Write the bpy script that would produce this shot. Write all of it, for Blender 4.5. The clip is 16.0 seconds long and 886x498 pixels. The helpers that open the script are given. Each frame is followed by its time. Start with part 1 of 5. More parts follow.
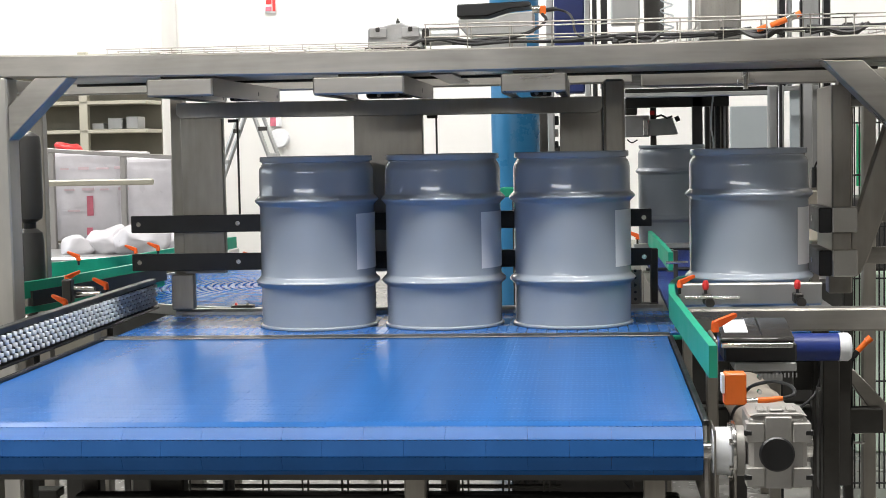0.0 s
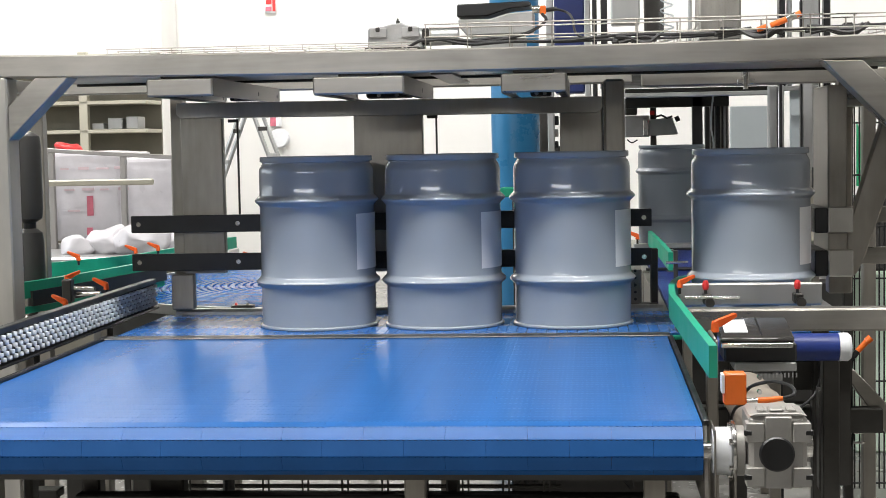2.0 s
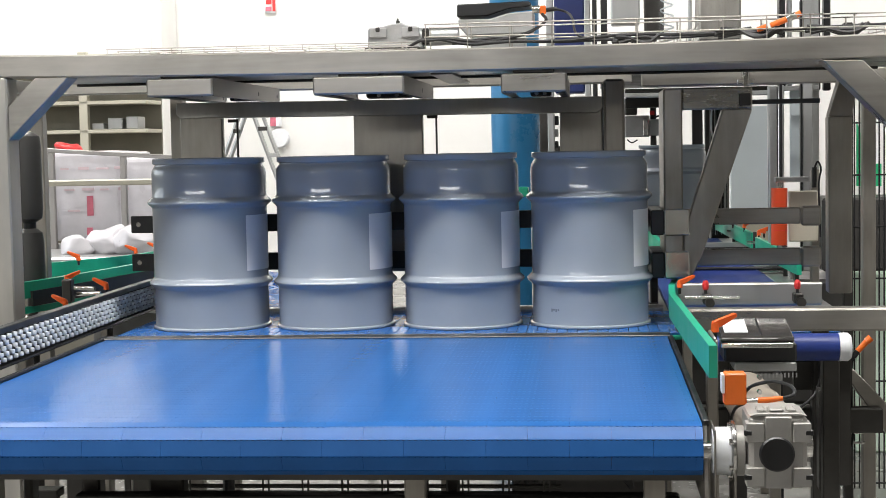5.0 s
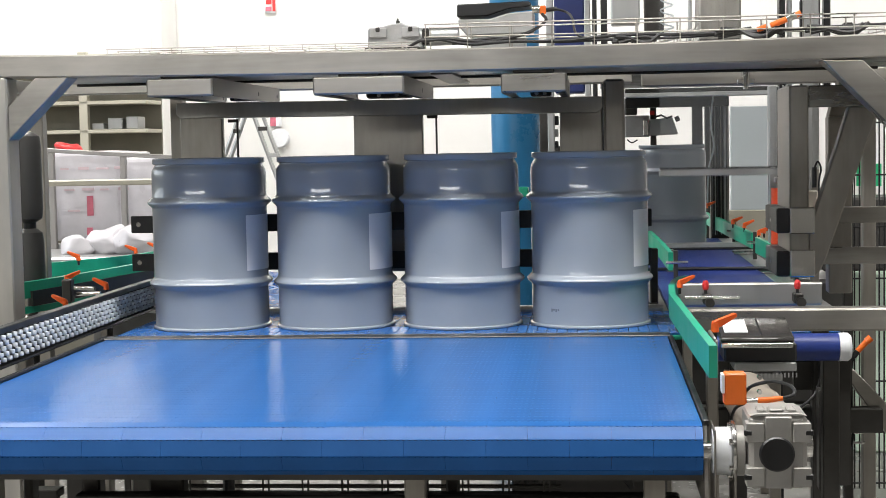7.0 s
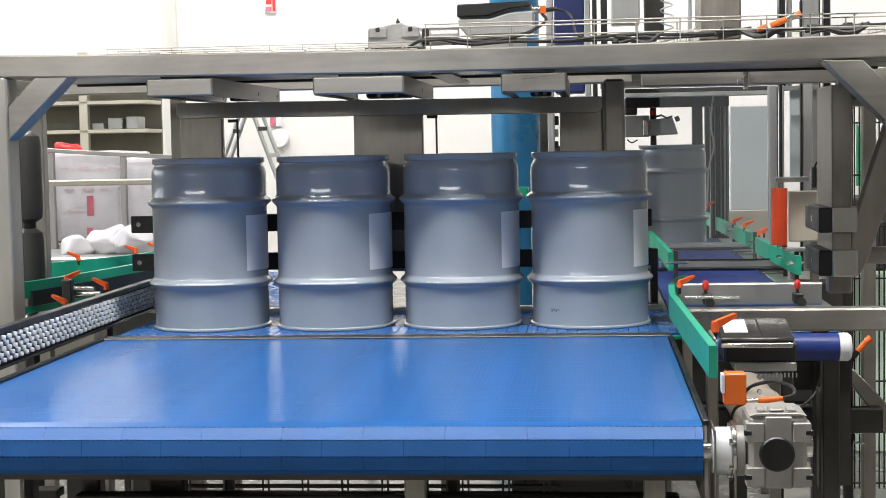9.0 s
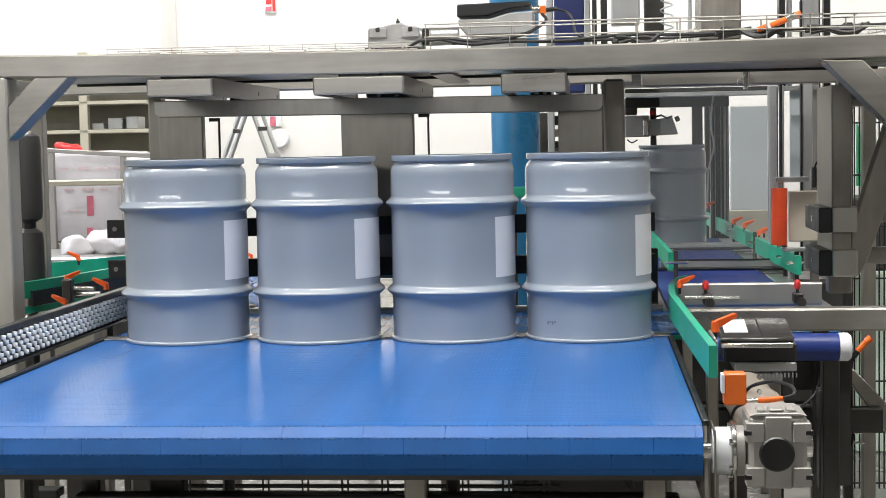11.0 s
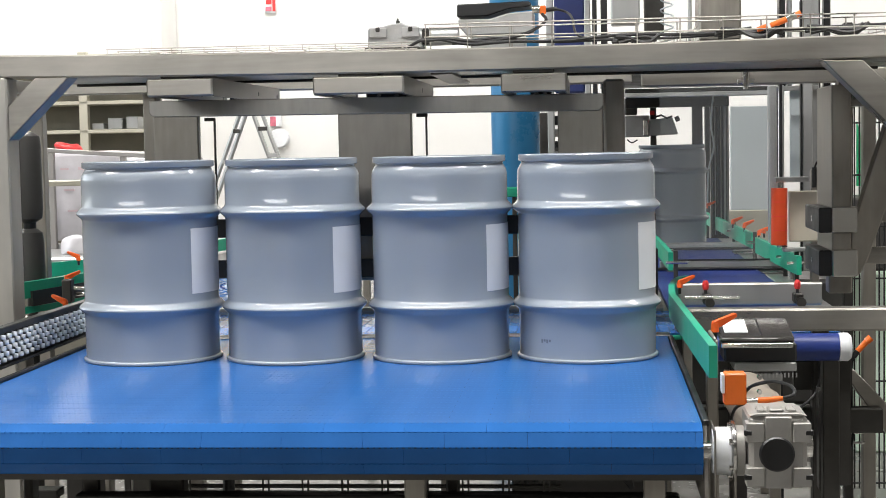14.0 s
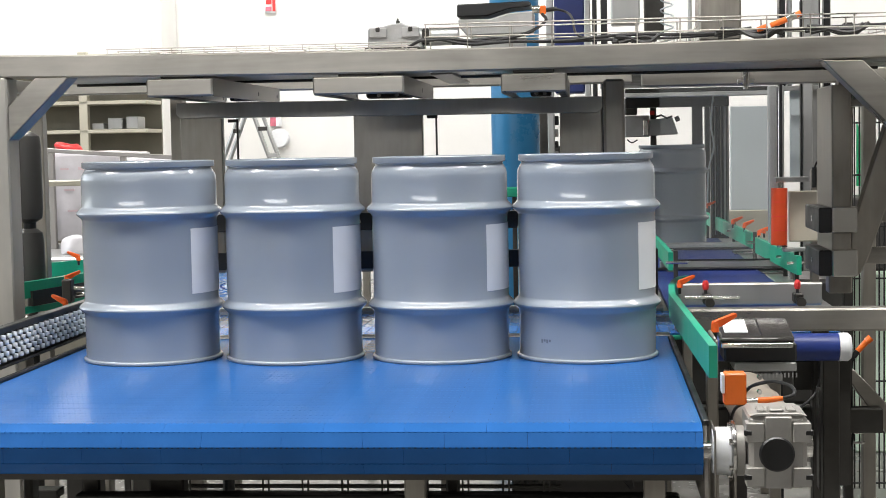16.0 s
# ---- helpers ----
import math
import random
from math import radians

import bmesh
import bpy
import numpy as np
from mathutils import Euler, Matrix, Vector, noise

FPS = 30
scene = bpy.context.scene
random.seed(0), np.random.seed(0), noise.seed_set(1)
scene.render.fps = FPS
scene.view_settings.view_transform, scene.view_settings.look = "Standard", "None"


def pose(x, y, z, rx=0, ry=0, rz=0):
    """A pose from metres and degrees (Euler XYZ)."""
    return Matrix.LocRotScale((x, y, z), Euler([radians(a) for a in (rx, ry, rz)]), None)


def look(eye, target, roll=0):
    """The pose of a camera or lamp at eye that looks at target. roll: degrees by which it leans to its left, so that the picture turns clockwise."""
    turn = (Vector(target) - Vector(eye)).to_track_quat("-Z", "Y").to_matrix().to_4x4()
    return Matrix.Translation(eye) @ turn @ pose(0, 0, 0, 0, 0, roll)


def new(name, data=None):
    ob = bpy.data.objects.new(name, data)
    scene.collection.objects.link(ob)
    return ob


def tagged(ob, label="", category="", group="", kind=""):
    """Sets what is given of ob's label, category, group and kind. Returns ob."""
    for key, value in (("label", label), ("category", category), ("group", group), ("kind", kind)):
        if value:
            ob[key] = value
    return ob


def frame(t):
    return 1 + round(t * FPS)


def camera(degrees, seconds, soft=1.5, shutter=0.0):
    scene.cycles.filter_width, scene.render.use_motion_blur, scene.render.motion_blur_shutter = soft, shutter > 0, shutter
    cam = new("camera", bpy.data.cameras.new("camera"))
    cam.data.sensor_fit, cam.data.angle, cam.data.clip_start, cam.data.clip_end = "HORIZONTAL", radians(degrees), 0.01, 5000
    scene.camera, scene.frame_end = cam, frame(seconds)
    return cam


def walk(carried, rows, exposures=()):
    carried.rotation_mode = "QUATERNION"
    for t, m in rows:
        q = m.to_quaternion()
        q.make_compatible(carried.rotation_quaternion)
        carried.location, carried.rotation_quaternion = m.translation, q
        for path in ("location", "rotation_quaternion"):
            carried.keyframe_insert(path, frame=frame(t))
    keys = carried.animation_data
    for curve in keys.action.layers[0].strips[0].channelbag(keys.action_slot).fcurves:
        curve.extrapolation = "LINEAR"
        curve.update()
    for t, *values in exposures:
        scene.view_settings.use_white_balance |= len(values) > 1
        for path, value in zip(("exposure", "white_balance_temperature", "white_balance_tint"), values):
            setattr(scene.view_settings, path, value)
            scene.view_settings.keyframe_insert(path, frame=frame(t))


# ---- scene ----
cam = camera(31.75, 16.0, soft=0.65, shutter=0.5)
EYE = Vector((-0.0831, -4.1609, 1.3245))
AIM = EYE + Vector((-0.0943, 0.9932, -0.068))
walk(cam, [(0.0, look(EYE, AIM, -1.09)), (16.0, look(EYE, AIM, -1.09))], exposures=[(0.0, 0.0), (16.0, 0.0)])

# ---- world and lights ----
world = bpy.data.worlds.new("world")
scene.world = world
world.use_nodes = True
wn = world.node_tree.nodes
sky = wn.new("ShaderNodeTexSky")
sky.sky_type = "NISHITA"
sky.sun_disc = False
sky.sun_elevation = radians(40)
sky.sun_rotation = radians(200)
wn["Background"].inputs["Strength"].default_value = 0.12
world.node_tree.links.new(sky.outputs[0], wn["Background"].inputs["Color"])


def area(name, loc, target, sx, sy, power, col=(1, 0.98, 0.95)):
    d = bpy.data.lights.new(name, "AREA")
    d.shape, d.size, d.size_y, d.energy, d.color = "RECTANGLE", sx, sy, power, col
    o = new(name, d)
    o.matrix_world = look(loc, target)
    return o


# overhead rows; the -1.85 one is placed by the beam's shadow, -5.5 is fill
for ly, power in ((-5.5, 7), (-1.85, 150)):
    for lx in (-4.2, -1.6, 1.0):
        area("ceiling_lamp", (lx, ly, 4.9), (lx, ly, 0), 2.5, 0.4, power)
# lights out of view, added under the ceiling to brighten the back wall
for lx in (-6.6, -4.0, -1.4, 1.2, 3.8):
    area("wall_washer", (lx, 9.0, 5.2), (lx, 11.0, 1.6), 1.8, 0.3, 100)
# added overhead light that brightens the wrapped pallets
area("ceiling_lamp", (-4.0, 4.6, 5.2), (-4.0, 5.0, 0), 1.6, 0.3, 330)
# added fill lights, set in the openings of the unseen walls
area("window_daylight", (-3.7, -9.3, 3.05), (-2.4, 0, 1.4), 6.8, 0.4, 92, (1.0, 0.985, 0.96))
area("window_daylight", (-9.3, 3.5, 2.9), (0, 3.5, 1.2), 7.0, 2.4, 105, (0.95, 0.98, 1.0))
area("window_daylight", (7.3, -2.2, 3.75), (0, -1.0, 1.2), 5.0, 0.45, 42, (1.0, 0.985, 0.96))
# added overhead light that lifts the background behind the fence
area("ceiling_lamp", (3.2, 0.9, 4.9), (3.2, 0.9, 0), 2.2, 0.4, 130)


# ---- materials ----
def material(name, col, rough=0.5, metal=0.0, var=0.15, scale=8.0, bump=0.0, bscale=60.0, stretch=(1, 1, 1),
             coat=0.0, rvar=0.1, rand=0.0, emit=0.0, trans=0.0, alpha=1.0, spec=0.5, streak=0.12):
    m = bpy.data.materials.new(name)
    m.use_nodes = True
    n, l = m.node_tree.nodes, m.node_tree.links
    b = n["Principled BSDF"]
    b.inputs["Metallic"].default_value = metal
    b.inputs["Coat Weight"].default_value = coat
    b.inputs["Coat Roughness"].default_value = 0.05
    b.inputs["Specular IOR Level"].default_value = spec
    b.inputs["Transmission Weight"].default_value = trans
    b.inputs["Alpha"].default_value = alpha
    if emit:
        b.inputs["Emission Color"].default_value = (*col, 1)
        b.inputs["Emission Strength"].default_value = emit
    tc = n.new("ShaderNodeTexCoord")
    mp = n.new("ShaderNodeMapping")
    mp.inputs["Scale"].default_value = stretch
    l.new(tc.outputs["Object"], mp.inputs["Vector"])
    big = n.new("ShaderNodeTexNoise")
    big.inputs["Scale"].default_value = scale
    big.inputs["Detail"].default_value = 5
    l.new(mp.outputs[0], big.inputs["Vector"])
    fine = n.new("ShaderNodeTexNoise")
    fine.inputs["Scale"].default_value = bscale
    fine.inputs["Detail"].default_value = 3
    mf = n.new("ShaderNodeMapping")
    mf.inputs["Scale"].default_value = [v ** 4 for v in stretch]
    l.new(tc.outputs["Object"], mf.inputs["Vector"])
    l.new(mf.outputs[0], fine.inputs["Vector"])
    mix = n.new("ShaderNodeMath")
    mix.operation = "MULTIPLY_ADD"
    mix.inputs[1].default_value = 1.0 - streak
    l.new(big.outputs["Fac"], mix.inputs[0])
    add = n.new("ShaderNodeMath")
    add.operation = "MULTIPLY"
    add.inputs[1].default_value = streak
    l.new(fine.outputs["Fac"], add.inputs[0])
    l.new(add.outputs[0], mix.inputs[2])
    last = mix
    if rand:
        oi = n.new("ShaderNodeObjectInfo")
        ra = n.new("ShaderNodeMath")
        ra.operation = "MULTIPLY_ADD"
        ra.inputs[1].default_value = rand
        l.new(oi.outputs["Random"], ra.inputs[0])
        l.new(mix.outputs[0], ra.inputs[2])
        last = ra
    ramp = n.new("ShaderNodeValToRGB")
    ramp.color_ramp.elements[0].position = 0.3
    ramp.color_ramp.elements[1].position = 0.7
    ramp.color_ramp.elements[0].color = (*[c * (1 - var) for c in col], 1)
    ramp.color_ramp.elements[1].color = (*[min(1, c * (1 + var)) for c in col], 1)
    l.new(last.outputs[0], ramp.inputs["Fac"])
    l.new(ramp.outputs["Color"], b.inputs["Base Color"])
    mr = n.new("ShaderNodeMapRange")
    mr.inputs["From Min"].default_value, mr.inputs["From Max"].default_value = 0.3, 0.7
    mr.inputs["To Min"].default_value = max(0.02, rough - rvar)
    mr.inputs["To Max"].default_value = min(1, rough + rvar)
    l.new(mix.outputs[0], mr.inputs["Value"])
    l.new(mr.outputs[0], b.inputs["Roughness"])
    if bump:
        bp = n.new("ShaderNodeBump")
        bp.inputs["Strength"].default_value = bump
        bp.inputs["Distance"].default_value = 0.002
        l.new(fine.outputs["Fac"], bp.inputs["Height"])
        l.new(bp.outputs[0], b.inputs["Normal"])
    return m


# one steel in several tones: depthwise and upright ones are darkened as shade
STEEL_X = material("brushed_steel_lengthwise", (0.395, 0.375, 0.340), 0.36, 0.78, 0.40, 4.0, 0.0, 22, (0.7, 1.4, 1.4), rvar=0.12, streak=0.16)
STEEL_Y = material("shaded_brushed_steel_depthwise", (0.335, 0.316, 0.284), 0.36, 0.80, 0.42, 4.0, 0.0, 22, (1.4, 0.7, 1.4), rvar=0.12, streak=0.16)
STEEL_Z = material("shaded_brushed_steel_upright", (0.310, 0.290, 0.258), 0.36, 0.80, 0.45, 3.6, 0.0, 22, (1.3, 1.3, 0.75), rvar=0.12, streak=0.14)
# same steel, brightened in colour where left leg and cross beam catch light
STEEL_LIT = material("lit_brushed_steel", (0.46, 0.445, 0.41), 0.40, 0.70, 0.30, 3.6, 0.0, 22, (1.3, 1.3, 0.75), rvar=0.12, streak=0.14)
STEEL_DARK = material("dull_dark_steel", (0.07, 0.067, 0.062), 0.45, 0.8, 0.3, 6, 0.1, 60)
CHROME = material("bright_steel", (0.75, 0.74, 0.72), 0.16, 1.0, 0.05, 10)
ALU = material("anodised_aluminium", (0.48, 0.485, 0.48), 0.4, 0.9, 0.06, 6, stretch=(3, 3, 0.3))
CAST_LIGHT = material("pale_cast_metal", (0.37, 0.357, 0.333), 0.42, 0.2, 0.12, 14, 0.2, 160)
CAST = material("cast_grey_paint", (0.40, 0.40, 0.395), 0.45, 0.25, 0.15, 14, 0.25, 160)
DRUM = material("blue_grey_drum_paint", (0.308, 0.350, 0.404), 0.34, 0.0, 0.025, 4, 0.0, 40, coat=1.0, rvar=0.03)
DRUM_LID = material("drum_lid_paint", (0.28, 0.325, 0.39), 0.32, 0.0, 0.05, 5, coat=0.4, rvar=0.05)
PAPER = material("white_paper_label", (0.80, 0.81, 0.83), 0.55, 0.0, 0.03, 12)
BELT = material("blue_modular_belt", (0.024, 0.120, 0.372), 0.22, 0.0, 0.12, 9, 0.04, 120, spec=0.11, rand=0.06, rvar=0.04)
BELT_DARK = material("dark_blue_belt", (0.012, 0.03, 0.17), 0.42, 0.0, 0.2, 9, 0.1, 120, rand=0.1)
BLACK = material("black_plastic", (0.014, 0.014, 0.015), 0.38, 0.0, 0.3, 12, 0.08, 120)
RUBBER = material("black_cable_rubber", (0.012, 0.012, 0.013), 0.5, 0.0, 0.2, 20)
GREEN = material("green_guide_plastic", (0.012, 0.36, 0.215), 0.42, 0.0, 0.12, 7, 0.08, 90)
ORANGE = material("orange_lever_plastic", (0.80, 0.11, 0.015), 0.38, 0.0, 0.1, 15)
SLEEVE = material("red_orange_sleeve", (0.58, 0.060, 0.012), 0.45, 0.0, 0.12, 12, 0.05, 60)
SENSOR_ORANGE = material("orange_sensor_plastic", (0.80, 0.155, 0.012), 0.4, 0.0, 0.08, 15)
WHITE_PLASTIC = material("white_roller_plastic", (0.78, 0.80, 0.82), 0.4, 0.0, 0.08, 20, rand=0.1)
WHITE = material("white_wall_paint", (0.81, 0.80, 0.775), 0.8, 0.0, 0.04, 2, 0.05, 40)
CEIL = material("ceiling_sheet", (0.25, 0.24, 0.225), 0.8, 0.0, 0.05, 3)
GREY_WALL = material("grey_wall_paint", (0.30, 0.29, 0.268), 0.8, 0.0, 0.05, 2)
FLOOR = material("grey_sealed_concrete", (0.20, 0.195, 0.18), 0.26, 0.0, 0.3, 2.5, 0.2, 30, rvar=0.12)
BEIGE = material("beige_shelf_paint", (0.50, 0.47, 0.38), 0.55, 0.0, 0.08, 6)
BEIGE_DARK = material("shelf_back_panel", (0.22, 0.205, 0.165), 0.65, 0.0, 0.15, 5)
TANK = material("blue_tank_paint", (0.03, 0.20, 0.42), 0.35, 0.0, 0.12, 3, 0.05, 60)
NAVY = material("navy_machine_paint", (0.012, 0.025, 0.13), 0.4, 0.0, 0.15, 6)
RED = material("red_plastic", (0.62, 0.03, 0.03), 0.45, 0.0, 0.1, 10)
WRAP = material("white_film_wrap", (0.62, 0.60, 0.63), 0.35, 0.0, 0.10, 8, 0.5, 30, coat=0.3)
CAGE = material("grey_galvanised_cage", (0.36, 0.345, 0.33), 0.5, 0.3, 0.12, 6)
# glossy drive cover; the grey of its top reflection is put in the base colour
COVER = material("sheen_tinted_gloss_plastic", (0.045, 0.042, 0.040), 0.22, 0.0, 0.2, 14, coat=0.3)
MOTOR = material("warm_grey_motor_paint", (0.33, 0.285, 0.24), 0.4, 0.1, 0.14, 12, 0.15, 120)
PINK_FAINT = material("faint_pink_print", (0.66, 0.52, 0.55), 0.5, 0.0, 0.12, 20)
PINK = material("pink_print", (0.62, 0.16, 0.22), 0.55, 0.0, 0.15, 20)
GREEN_GLOW = material("green_safety_panel", (0.05, 0.62, 0.28), 0.4, 0.0, 0.08, 5)
# pale green raised in its colour in place of stronger light
GREEN_LIT = material("lit_green_paint", (0.66, 0.80, 0.68), 0.5, 0.0, 0.06, 4)
GREY_RUBBER = material("grey_rubber", (0.040, 0.039, 0.037), 0.42, 0.0, 0.15, 8, 0.05, 60)
RED_GLOW = material("glowing_red_lens", (0.9, 0.02, 0.02), 0.3, 0.0, 0.02, 10, emit=3.0)
STAMP = material("faint_grey_ink", (0.16, 0.185, 0.22), 0.5, 0.0, 0.1, 20)
DARK_PAINT = material("dark_machine_paint", (0.050, 0.047, 0.044), 0.45, 0.0, 0.3, 5, 0.05, 60)
GLASS = material("clear_guard_sheet", (0.86, 0.90, 0.92), 0.12, 0.0, 0.02, 4, trans=0.0, alpha=0.03)
PALE_PANEL = material("pale_grey_panel", (0.50, 0.55, 0.57), 0.45, 0.0, 0.05, 3)


# ---- mesh helpers ----
def box(x0, x1, y0, y1, z0, z1, bev=0.002, bm=None, seg=1):
    bm = bm or bmesh.new()
    m = Matrix.LocRotScale(((x0 + x1) / 2, (y0 + y1) / 2, (z0 + z1) / 2), None, (abs(x1 - x0), abs(y1 - y0), abs(z1 - z0)))
    vs = bmesh.ops.create_cube(bm, size=1.0, matrix=m)["verts"]
    if bev:
        es = list({ed for v in vs for ed in v.link_edges})
        bmesh.ops.bevel(bm, geom=es, offset=bev, segments=seg, affect="EDGES", profile=0.5)
    return bm


def cyl(p0, p1, r, bm=None, seg=16, r2=None):
    bm = bm or bmesh.new()
    p0, p1 = Vector(p0), Vector(p1)
    d = p1 - p0
    m = Matrix.Translation((p0 + p1) / 2) @ d.to_track_quat("Z", "Y").to_matrix().to_4x4()
    bmesh.ops.create_cone(bm, cap_ends=True, segments=seg, radius1=r, radius2=r if r2 is None else r2, depth=d.length, matrix=m)
    return bm


def lathe(profile, seg=48, bm=None, m=None):
    """Turns (radius, height) pairs round the z axis."""
    bm = bm or bmesh.new()
    m = m or Matrix()
    rings = []
    for r, z in profile:
        if r < 1e-6:
            rings.append([bm.verts.new(m @ Vector((0, 0, z)))])
        else:
            rings.append([bm.verts.new(m @ Vector((r * math.cos(2 * math.pi * i / seg), r * math.sin(2 * math.pi * i / seg), z))) for i in range(seg)])
    for a, b in zip(rings, rings[1:]):
        for i in range(seg):
            j = (i + 1) % seg
            f = [a[i % len(a)], a[j % len(a)], b[j % len(b)], b[i % len(b)]]
            f = list(dict.fromkeys(f))
            if len(f) > 2:
                bm.faces.new(f)
    return bm


def prism(poly, axis, lo, hi, bm=None, bev=0.0):
    """A closed outline in the two other axes, drawn from lo to hi along axis (0, 1 or 2)."""
    bm = bm or bmesh.new()

    def at(a, b, c):
        v = [a, b]
        v.insert(axis, c)
        return bm.verts.new(v)
    A = [at(a, b, lo) for a, b in poly]
    B = [at(a, b, hi) for a, b in poly]
    fs = [bm.faces.new(A), bm.faces.new(B[::-1])]
    for i in range(len(poly)):
        j = (i + 1) % len(poly)
        fs.append(bm.faces.new((A[j], A[i], B[i], B[j])))
    bmesh.ops.recalc_face_normals(bm, faces=fs)
    if bev:
        es = list({ed for f in fs for ed in f.edges})
        bmesh.ops.bevel(bm, geom=es, offset=bev, segments=1, affect="EDGES")
    return bm


def sweep(pts, r, bm=None, seg=8):
    """A round bar or cable along a line of points."""
    bm = bm or bmesh.new()
    pts = [Vector(p) for p in pts]
    rings = []
    for i, p in enumerate(pts):
        d = (pts[min(i + 1, len(pts) - 1)] - pts[max(i - 1, 0)]).normalized()
        q = d.to_track_quat("Z", "Y")
        rings.append([bm.verts.new(p + q @ Vector((r * math.cos(2 * math.pi * k / seg), r * math.sin(2 * math.pi * k / seg), 0))) for k in range(seg)])
    for a, b in zip(rings, rings[1:]):
        # keep neighbouring rings from twisting
        k0 = min(range(seg), key=lambda k: (b[k].co - a[0].co).length)
        b[:] = b[k0:] + b[:k0]
        for i in range(seg):
            j = (i + 1) % seg
            bm.faces.new((a[i], a[j], b[j], b[i]))
    bm.faces.new(rings[0][::-1])
    bm.faces.new(rings[-1])
    return bm


def strip(path, z0, z1, th, bm=None):
    """An upright strip of thickness th along a line of (x, y) points."""
    bm = bm or bmesh.new()
    P = [Vector((a, b, 0)) for a, b in path]
    left, right = [], []
    for i, p in enumerate(P):
        d = (P[min(i + 1, len(P) - 1)] - P[max(i - 1, 0)]).normalized()
        nrm = Vector((-d.y, d.x, 0)) * th / 2
        left.append(p + nrm)
        right.append(p - nrm)
    V = [[bm.verts.new((q.x, q.y, z)) for q in side] for side in (left, right) for z in (z0, z1)]
    n = len(P)
    for i in range(n - 1):
        l0, l1, r0, r1 = V
        bm.faces.new((l0[i], l0[i + 1], l1[i + 1], l1[i]))
        bm.faces.new((r0[i + 1], r0[i], r1[i], r1[i + 1]))
        bm.faces.new((l1[i], l1[i + 1], r1[i + 1], r1[i]))
        bm.faces.new((l0[i + 1], l0[i], r0[i], r0[i + 1]))
    for i in (0, n - 1):
        bm.faces.new((V[0][i], V[1][i], V[3][i], V[2][i]))
    bmesh.ops.recalc_face_normals(bm, faces=bm.faces)
    return bm


def smoothcurve(pts, n=8):
    """Points on a smooth line through pts."""
    P = [Vector(p) for p in pts]
    out = []
    for i in range(len(P) - 1):
        a, b, c, d = P[max(i - 1, 0)], P[i], P[i + 1], P[min(i + 2, len(P) - 1)]
        for k in range(n):
            t = k / n
            out.append(0.5 * ((2 * b) + (c - a) * t + (2 * a - 5 * b + 4 * c - d) * t * t + (3 * b - a - 3 * c + d) * t ** 3))
    return out + [P[-1]]


def mesh_of(name, bm, mat, angle=35):
    me = bpy.data.meshes.new(name)
    bm.to_mesh(me)
    bm.free()
    me.materials.append(mat)
    for f in me.polygons:
        f.use_smooth = True
    me.set_sharp_from_angle(angle=radians(angle))
    return me


def part(name, bm, mat, parent=None, label="", angle=35):
    """One mesh object under a thing or part; or a thing of one mesh."""
    ob = new(name, mesh_of(name, bm, mat, angle))
    if parent is not None:
        ob.parent = parent
        if parent.type == "EMPTY" or parent.parent is None:
            ob.matrix_parent_inverse = parent.matrix_basis.inverted()
    if label:
        ob["label"] = label
    return ob


def thing(name, label, category, at=(0, 0, 0), group="", kind=""):
    ob = new(name)
    ob.location = at
    ob.empty_display_size = 0.05
    return tagged(ob, label, category, group, kind)


def set_piece(name, bm, mat, label, category):
    return tagged(part(name, bm, mat), label, category, kind="structure")


BELT_Z = 0.85

# ---- the hall ----
set_piece("floor", box(-9.6, 7.6, -9.6, 12.2, -0.2, 0.0, 0), FLOOR, "grey sealed concrete factory floor with worn patches", "floor")
set_piece("wall_back", box(-9.6, 7.6, 11.0, 11.25, 0, 5.4, 0), WHITE, "bright white painted wall behind the machines", "wall")
set_piece("ceiling", box(-9.6, 7.6, -9.6, 11.25, 5.4, 5.6, 0), CEIL, "pale sheet ceiling over the hall", "ceiling")


def window_wall(name, axis, c0, c1, lo, hi, w0, w1, label, sill=1.5, head=4.3):
    """A wall with one wide window opening, in four butted pieces."""
    bm = bmesh.new()

    def slab(a0, a1, z0, z1):
        if axis == 0:
            box(c0, c1, a0, a1, z0, z1, 0, bm)
        else:
            box(a0, a1, c0, c1, z0, z1, 0, bm)
    slab(lo, hi, 0, sill)
    slab(lo, hi, head, 5.4)
    slab(lo, w0, sill, head)
    slab(w1, hi, sill, head)
    return set_piece(name, bm, GREY_WALL, label, "wall")


# walls out of view; their openings are made up to hold the fill lights
window_wall("wall_front", 1, -9.6, -9.4, -9.6, 7.6, -7.2, -0.2, "unseen grey wall with a wide high opening added for a fill light", 2.8, 3.3)
window_wall("wall_left", 0, -9.6, -9.4, -9.4, 11.0, -0.2, 7.2, "unseen grey side wall with an opening added for a fill light")
window_wall("wall_right", 0, 7.4, 7.6, -9.4, 11.0, -4.8, 0.4, "unseen grey side wall with a high opening added for a fill light", 3.5, 4.0)

# ---- front belt conveyor ----
BX0, BX1, BY0, BY1 = -1.288, 0.098, -1.600, -0.392
PITCH, NOSE_R = 0.0272, 0.0435
conveyor = thing("belt_conveyor", "blue modular belt conveyor with steel side rails, drums riding on it", "conveyor", (-0.6, -1.0, 0))
part("side_rail", prism([(BY0 + 0.03, 0.70), (BY0 + 0.06, 0.842), (BY1, 0.842), (BY1, 0.70)], 0, BX1 + 0.004, BX1 + 0.010), STEEL_Y, conveyor)
part("side_rail", prism([(BY0 + 0.03, 0.70), (BY0 + 0.06, 0.842), (BY1, 0.842), (BY1, 0.70)], 0, BX0 - 0.010, BX0 - 0.004), STEEL_Y, conveyor)
